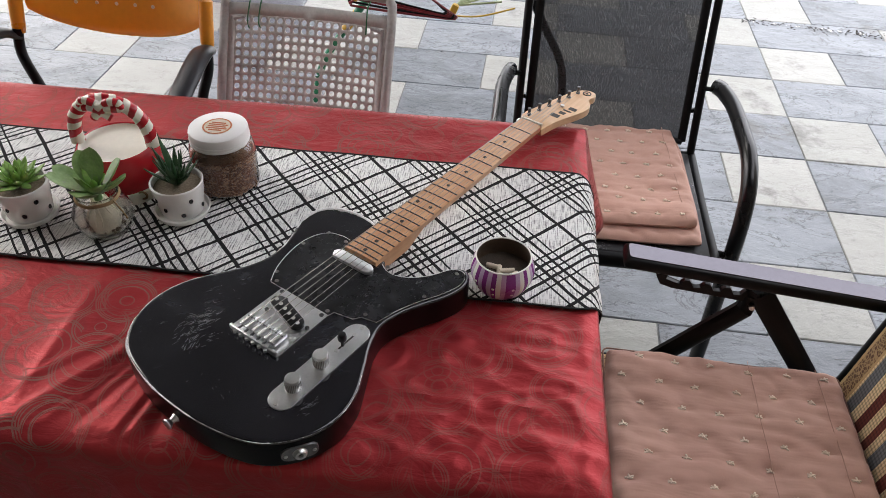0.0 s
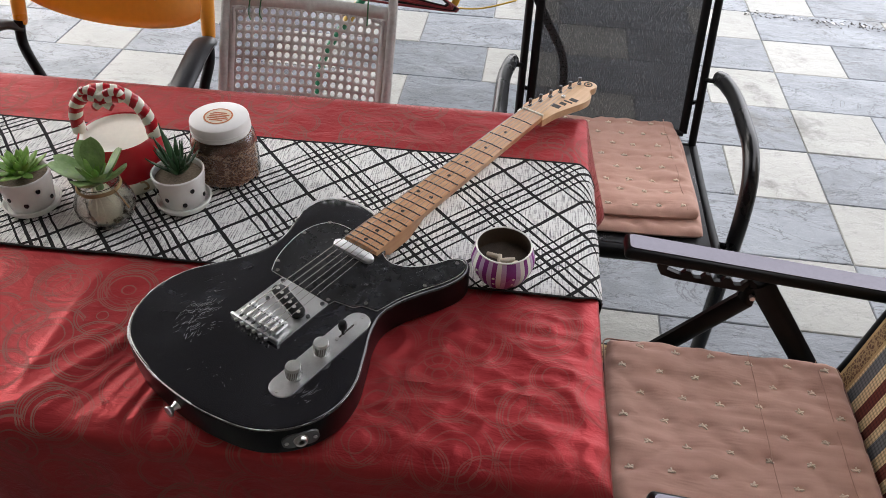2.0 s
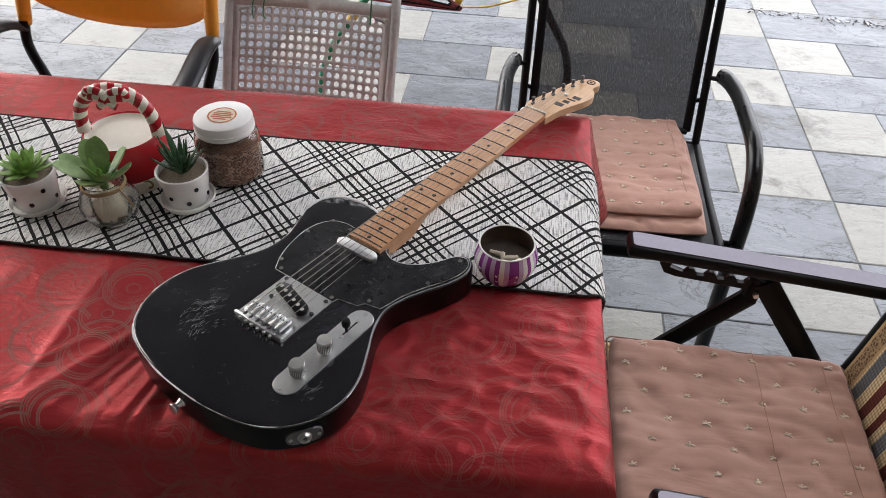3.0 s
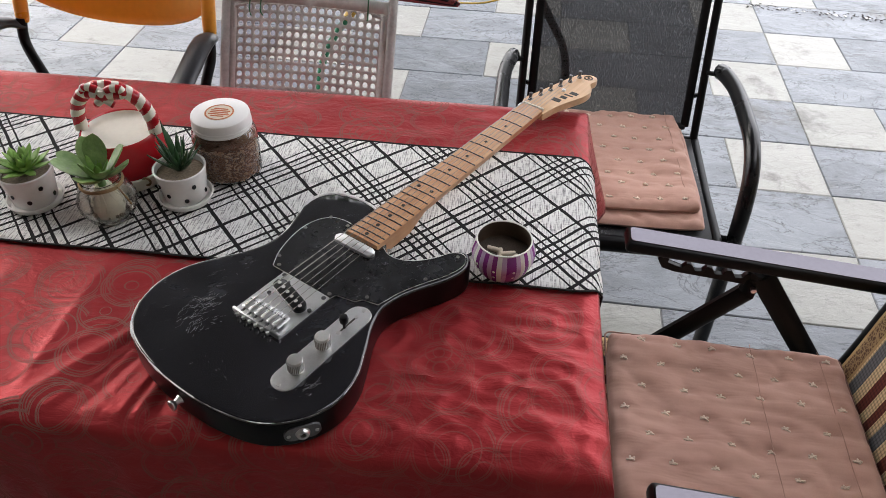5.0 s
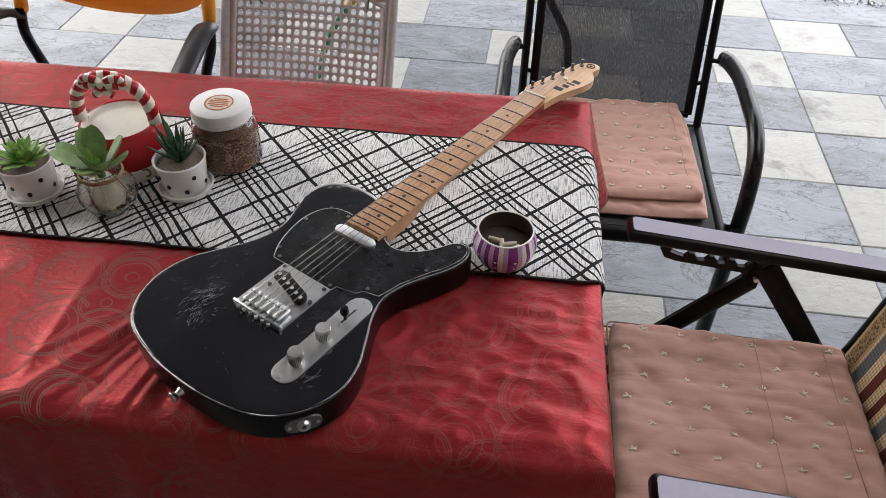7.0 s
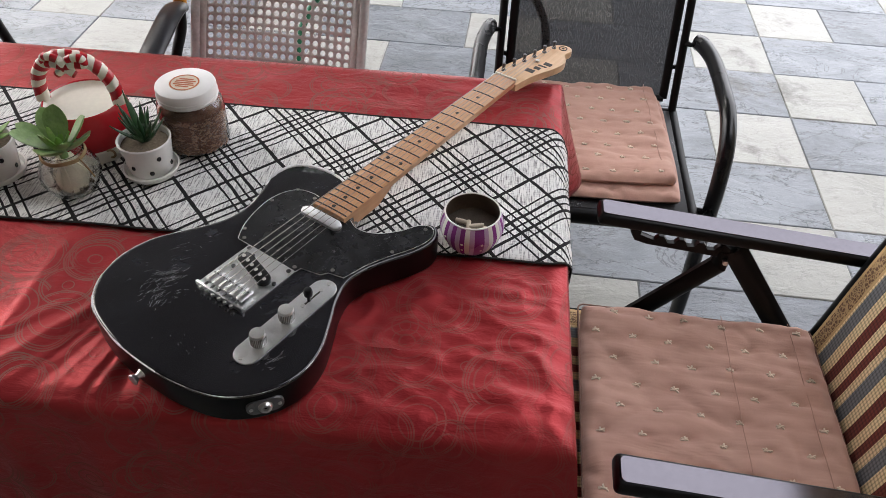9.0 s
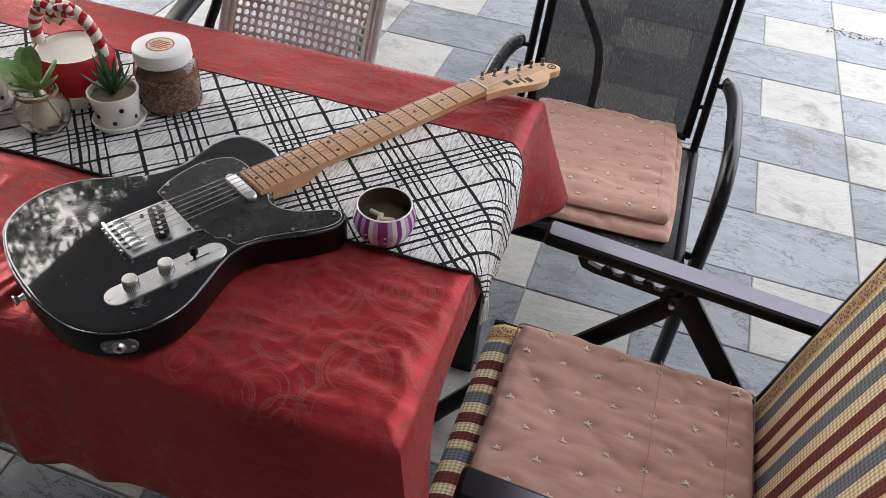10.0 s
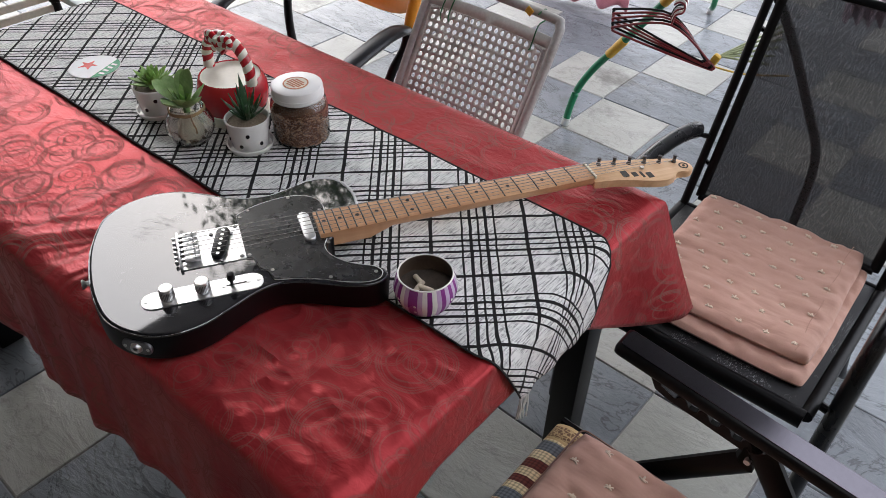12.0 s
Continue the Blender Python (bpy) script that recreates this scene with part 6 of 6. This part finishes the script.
def slat_chair():
    """Pale chair at the far end of the table."""
    c = thing("slatted_chair", pose(-1.80, 0.12, 0, 0, 0, 90), "pale plastic chair with cream slatted back", "chair", "chairs round the table")
    for k in range(9):
        z = 0.58 + 0.031 * k
        part("slat", box((0.40, 0.012, 0.020), (0, 0.03 + 0.016 * k * 0.35, z), 0.003), M_BEIGE, c)
    for s in (-1, 1):
        part("back_post", tube([(s * 0.21, -0.02, 0.42), (s * 0.21, 0.03, 0.60), (s * 0.21, 0.085, 0.90)], 0.012, 10), M_BLACKTUBE, c)
        arm = part("armrest", box((0.05, 0.34, 0.022), (s * 0.235, -0.12, 0.645), 0.008), M_PALEARM, c, "pale grey armrest")
        part("arm_post", tube([(s * 0.235, -0.25, 0.635), (s * 0.225, -0.24, 0.42), (s * 0.22, -0.24, 0.012)], 0.014, 10), M_PALEARM, c)
        part("rear_leg", tube([(s * 0.21, -0.02, 0.42), (s * 0.22, 0.06, 0.012)], 0.012, 10), M_BLACKTUBE, c)
        part("pivot", cyl(0.018, 0.02, (s * 0.21, 0.03, 0.63), 12), M_BLACKPL, c)
    part("seat", box((0.42, 0.38, 0.02), (0, -0.12, 0.42), 0.008), M_BEIGE, c)


# ---- beyond the table ----
def drying_rack():
    r = thing("clothes_rack", pose(0, 0, 0), "green pipe clothes rack with ochre joints", "clothes rack")
    legs = [
        [(-0.888, 1.685, 0.03), (-0.878, 1.69, 0.10), (-0.86, 1.70, 0.17), (-0.81, 1.70, 0.262), (-0.732, 1.70, 0.371), (-0.579, 1.70, 0.594), (-0.45, 1.70, 0.78)],
        [(-0.035, 3.0, 0.03), (-0.05, 2.98, 0.12), (-0.11, 2.90, 0.35), (-0.19, 2.82, 0.54), (-0.28, 2.6, 0.80)],
        [(-0.94, 3.05, 0.03), (-0.89, 2.93, 0.10), (-0.87, 2.90, 0.28), (-0.78, 2.75, 0.52), (-0.6, 2.4, 0.80)],
    ]
    for k, pts in enumerate(legs):
        lg = part("leg", tube(spline(pts, 6), 0.0135, 12), M_GREENPIPE, r, "bent green pipe leg")
        part("rubber_foot", tube([pts[0], (pts[0][0] - 0.003, pts[0][1] - 0.004, 0.0)], 0.0165, 10), M_NICKEL, lg)
    for a, b in (((-0.765, 1.70, 0.325), (-0.715, 1.70, 0.395)), ((-0.605, 1.70, 0.556), (-0.555, 1.70, 0.63))):
        part("joint", tube([a, (Vector(a) + Vector(b)) / 2, b], 0.0165, 12), M_YELLOW, r, "ochre plastic joint")
    bar = spline([(-0.45, 1.70, 0.78), (-0.40, 2.0, 0.80), (-0.33, 2.4, 0.81), (-0.28, 2.6, 0.80)], 6)
    part("cross_bar", tube(bar, 0.011, 10), M_GREENPIPE, r)
    part("cross_bar", tube([(-0.60, 2.4, 0.80), (-0.28, 2.6, 0.80)], 0.009, 10), M_GREENPIPE, r)
    bent = spline([(-0.45, 1.70, 0.78), (-0.36, 1.68, 0.76), (-0.25, 1.63, 0.70), (-0.16, 1.60, 0.60), (-0.06, 1.60, 0.43), (0.0, 1.60, 0.32), (0.018, 1.60, 0.22), (0.02, 1.60, 0.10), (0.02, 1.60, 0.005)], 6)
    part("dark_leg", tube(bent, 0.0135, 12), M_BLACKTUBE, r, "bent black pipe leg")


def hangers():
    """A bunch of maroon hangers hooked on the rack's bar."""
    for k in range(5):
        h = thing("clothes_hanger", pose(-0.556 + 0.006 * k, 1.665 - 0.010 * k, 0.545 - 0.004 * k, 52 + 4 * k, 9 - k, 2 * k - 4), "maroon plastic clothes hanger in a bunch", "clothes hanger", "hangers on the rack")
        m = M_MAROON if k % 3 else M_BLACKPL
        part("frame_bar", tube(spline([(-0.17, -0.075, 0), (-0.165, -0.064, 0), (0, 0, 0), (0.165, -0.064, 0), (0.17, -0.075, 0), (0.16, -0.08, 0), (0, -0.082, 0), (-0.16, -0.08, 0)], 6, True), 0.0038, 8), m, h)
        part("hook", tube(spline([(0, 0, 0), (0, 0.03, 0), (0.018, 0.045, 0), (0.016, 0.066, 0), (-0.004, 0.07, 0), (-0.018, 0.058, 0)], 5), 0.0032, 6), M_NICKEL if k % 2 else m, h)
    t = thing("hanger_clip", pose(-0.372, 1.63, 0.462), "ochre plastic clip holding the hangers", "clip")
    part("clip_body", box((0.024, 0.022, 0.045), (0, 0, 0), 0.007, m=Matrix.Rotation(0.4, 4, "Y")), M_YELLOW, t)
    part("clip_cord", tube(spline([(0.0, 0, -0.02), (0.09, 0.05, -0.035), (0.2, 0.1, -0.02)], 6), 0.003, 6), M_YELLOW, t)
    b = thing("rack_rods", pose(-0.365, 1.64, 0.475), "fan of thin pale green rods", "rods")
    for k in range(6):
        part("rod", tube([(0, 0, 0.0), (0.15 - 0.004 * k, 0.02 + 0.03 * k, 0.015 + 0.016 * k)], 0.0035, 6), M_RODS, b)


def sheet(name, at, w, h, material, label, category, seed):
    """A hanging cloth with folds and a scalloped lower edge."""
    bm = bmesh.new()
    nx, nz = 40, 24
    g = []
    for i in range(nx + 1):
        row = []
        for j in range(nz + 1):
            x = -w / 2 + w * i / nx
            f = j / nz
            z = h * f + (1 - f) * 0.012 * math.sin(i * 0.55 + seed)
            y = 0.03 * noise.noise(Vector((x * 9, seed, 0))) * (1.2 - f * 0.4) + 0.02 * math.sin(i * 0.55 + seed) * (1 - f)
            row.append(bm.verts.new((x, y, z)))
        g.append(row)
    for i in range(nx):
        for j in range(nz):
            bm.faces.new((g[i][j], g[i + 1][j], g[i + 1][j + 1], g[i][j + 1]))
    ob = part(name, bm, material)
    ob.matrix_world = at
    ob.modifiers.new("thick", "SOLIDIFY").thickness = 0.004
    tagged(ob, label, category)


def tree(at, height, seed):
    rnd = random.Random(seed)
    t = thing("tree", pose(*at), "leafy broad tree beyond the terrace", "tree", "trees beyond the terrace")
    part("trunk", tube(spline([(0, 0, 0), (0.08, 0.03, height * 0.25), (-0.04, 0.05, height * 0.5), (0.1, 0, height * 0.8)], 5), 0.16, 10, radii=[0.19 - 0.008 * k for k in range(16)]), M_BARK, t)
    tips = []
    for k in range(16):
        a = rnd.uniform(0, 6.28)
        z0 = height * rnd.uniform(0.42, 0.75)
        l = height * rnd.uniform(0.22, 0.42)
        e = Vector((math.cos(a) * l, math.sin(a) * l, z0 + l * rnd.uniform(0.3, 0.9)))
        part("limb", tube(spline([(0, 0, z0), tuple(Vector((0, 0, z0)).lerp(e, 0.5) + Vector((0, 0, 0.1))), tuple(e)], 4), 0.05, 6, radii=[0.06, 0.055, 0.05, 0.045, 0.04, 0.035, 0.03, 0.022, 0.012]), M_BARK, t)
        tips.append(e)
    verts, faces = [], []
    for e in tips:
        for c in range(7):
            cen = e + Vector((rnd.gauss(0, 0.35), rnd.gauss(0, 0.35), rnd.gauss(0, 0.28))) * height * 0.16
            for k in range(170):
                p = cen + Vector((rnd.gauss(0, 1), rnd.gauss(0, 1), rnd.gauss(0, 1))) * height * 0.05
                u = Vector((rnd.gauss(0, 1), rnd.gauss(0, 1), rnd.gauss(0, 0.6))).normalized() * rnd.uniform(0.05, 0.09)
                v = u.cross(Vector((rnd.gauss(0, 1), rnd.gauss(0, 1), rnd.gauss(0, 1)))).normalized() * 0.032
                i = len(verts)
                verts += [p - u, p + v, p + u, p - v]
                faces.append((i, i + 1, i + 2, i + 3))
    me = bpy.data.meshes.new("crown")
    me.from_pydata([tuple(v) for v in verts], [], faces)
    me.materials.append(M_TREELEAF)
    cr = new("crown", me)
    cr.parent = t
    tagged(cr, kind="stuff")


def litter():
    """Dry leaf bits and pale chips blown along a joint of the paving."""
    rnd = random.Random(21)
    for name, mt, count, lab in (("leaf_litter", M_LITTER, 200, "dark dry leaf bits along a paving joint"), ("chips", M_CERAMIC, 18, "small pale chips lying on the paving")):
        bm = bmesh.new()
        for k in range(count):
            x = rnd.uniform(0.9, 1.75)
            y = 2.83 - 0.1 * (x - 0.9) + rnd.gauss(0, 0.006 if mt is not M_LITTER else 0.022)
            a, l = rnd.uniform(0, 6.28), rnd.uniform(0.003, 0.008) * (1.5 if mt is M_CERAMIC else 1.0)
            u, v = Vector((math.cos(a), math.sin(a), rnd.uniform(-0.05, 0.05))) * l, Vector((-math.sin(a), math.cos(a), 0.03)) * l * 0.5
            p = Vector((x, y, 0.003))
            bm.faces.new([bm.verts.new(q) for q in (p - u, p + v, p + u + Vector((0, 0, 0.002)), p - v)])
        ob = part(name, bm, mt, smooth=False)
        ob.modifiers.new("thick", "SOLIDIFY").thickness = 0.0015
        tagged(ob, lab, "litter", kind="stuff")


# ---- paving ----
PITCH, GX, GY = 0.303, 0.928, 1.948


def tile_mesh(w, d, seed):
    rnd = random.Random(seed)
    bm = bmesh.new()
    g = 0.0016
    bot = [bm.verts.new((sx * (w / 2 - g) * 1.0, sy * (d / 2 - g), -0.012)) for sx, sy in ((-1, -1), (1, -1), (1, 1), (-1, 1))]
    mid = [bm.verts.new((v.co.x + rnd.uniform(-0.0006, 0.0006), v.co.y + rnd.uniform(-0.0006, 0.0006), -0.003)) for v in bot]
    top = [bm.verts.new((v.co.x * (1 - 0.006 / w), v.co.y * (1 - 0.006 / d), rnd.uniform(-0.0012, 0.0))) for v in bot]
    for a, b in ((bot, mid), (mid, top)):
        for k in range(4):
            bm.faces.new((a[k], a[(k + 1) % 4], b[(k + 1) % 4], b[k]))
    bm.faces.new(top)
    me = bpy.data.meshes.new("tile")
    bm.to_mesh(me)
    bm.free()
    return me


def paving():
    fl = thing("floor", Matrix.Translation((GX, GY, 0)) @ pose(0, 0, 0, 0, 0, FLOOR_TURN), "slate-blue and cream stone slabs laid in rows", "floor", kind="structure")
    part("bedding", box((13, 11, 0.012), (-0.8, 1.0, -0.0105)), M_GROUT, fl)
    kinds = {}
    for light, w, mt in ((True, PITCH, M_CREAM), (False, 2 * PITCH, M_SLATE)):
        kinds[light] = []
        for k in range(5):
            me = tile_mesh(w, PITCH, k + 10 * light)
            me.materials.append(mt)
            kinds[light].append(me)
    rest = {True: ([], []), False: ([], [])}
    rnd = random.Random(2)
    for j in range(-13, 17):
        first = 2 if j % 2 == 0 else 0
        for a in range(-8, 6):
            i = a * 3 + first
            for light, x, w in ((True, (i + 0.5) * PITCH, PITCH), (False, (i + 2) * PITCH, 2 * PITCH)):
                y = (j + 0.5) * PITCH
                if -3.6 < x < 1.6 and -3.2 < y < 1.9:
                    share("tile", rnd.choice(kinds[light]), fl, pose(x, y, rnd.uniform(-0.0008, 0.0006), 0, 0, 0))
                else:
                    me = rnd.choice(kinds[light])
                    vs, fs = rest[light]
                    o = len(vs)
                    vs += [(v.co.x + x, v.co.y + y, v.co.z) for v in me.vertices]
                    fs += [tuple(o + q for q in f.vertices) for f in me.polygons]
    for light, mt in ((True, M_CREAM), (False, M_SLATE)):
        me = bpy.data.meshes.new("far_tiles")
        me.from_pydata(rest[light][0], [], rest[light][1])
        me.materials.append(mt)
        ob = new("far_tiles", me)
        ob.parent = fl
        tagged(ob, "further slabs of the same paving", kind="stuff")


M_ARMTOP = plain("smoked_satin_metal", (0.12, 0.114, 0.13), 0.16, 1.0, grain=30, vary=0.12, bump=0.03).m
M_NAVY = m_fabric("navy_cotton", (0.012, 0.014, 0.03), (0.025, 0.028, 0.05))
M_LITTER = plain("dry_leaf", (0.035, 0.03, 0.024), 1.0, grain=60, vary=0.6).m
M_RODS = plain("pale_green_rods", (0.35, 0.4, 0.22), 0.5).m
M_SEATMESH = Nodes("worn_black_mesh", (0.012, 0.012, 0.013), 0.5, 0, 0.3)
_w = M_SEATMESH.math("MULTIPLY", M_SEATMESH.ramp(M_SEATMESH.noise(1.0, 5, 0.8, stretch=(420, 120, 60)), (0.56, 0.0), (0.62, 1.0)), M_SEATMESH.ramp(M_SEATMESH.noise(9, 4), (0.5, 0.0), (0.6, 1.0)))
M_SEATMESH = M_SEATMESH.color(M_SEATMESH.mix(_w, (0.010, 0.010, 0.011), (0.4, 0.4, 0.41))).bump(_w, 0.3, 0.0005).m
FLOOR_TURN = -0.45

ground_sheet()
house()
table()
tablecloth()
runner()
guitar()
recliner()
seat_pad("seat_pad", pose(0.278, -0.02, 0.434, 0, 1.5, 0), (0.425, 0.45), (0.066, 0.05), 1, 0.036, "dusty rose quilted seat pad with cream stitches", 0.006, (0.045, 0.165))
sling_chair()
folded_pad()
perforated_chair()
orange_chair()
slat_chair()
plants()
basket()
jar()
ash_bowl()
coaster()
drying_rack()
hangers()
sheet("pink_towel", pose(-1.50, 2.72, 0.016, 0, 0, 8), 0.52, 0.6, M_PINK, "pink towel hanging down to the paving, scalloped edge", "towel", 1.0)
sheet("mauve_cloth", pose(-0.24, 2.88, 0.22, 0, 0, 20), 0.16, 0.5, M_MAUVE, "mauve and white cloth hung on the rack", "cloth", 2.4)
sheet("navy_cloth", pose(-0.03, 2.93, 0.47, 0, 0, 10), 0.16, 0.35, M_NAVY, "dark navy cloth hung on the rack", "cloth", 3.3)
tree((-6.4, 6.6, 0), 6.4, 3)
tree((-2.2, 8.2, 0), 6.0, 1)
litter()
paving()
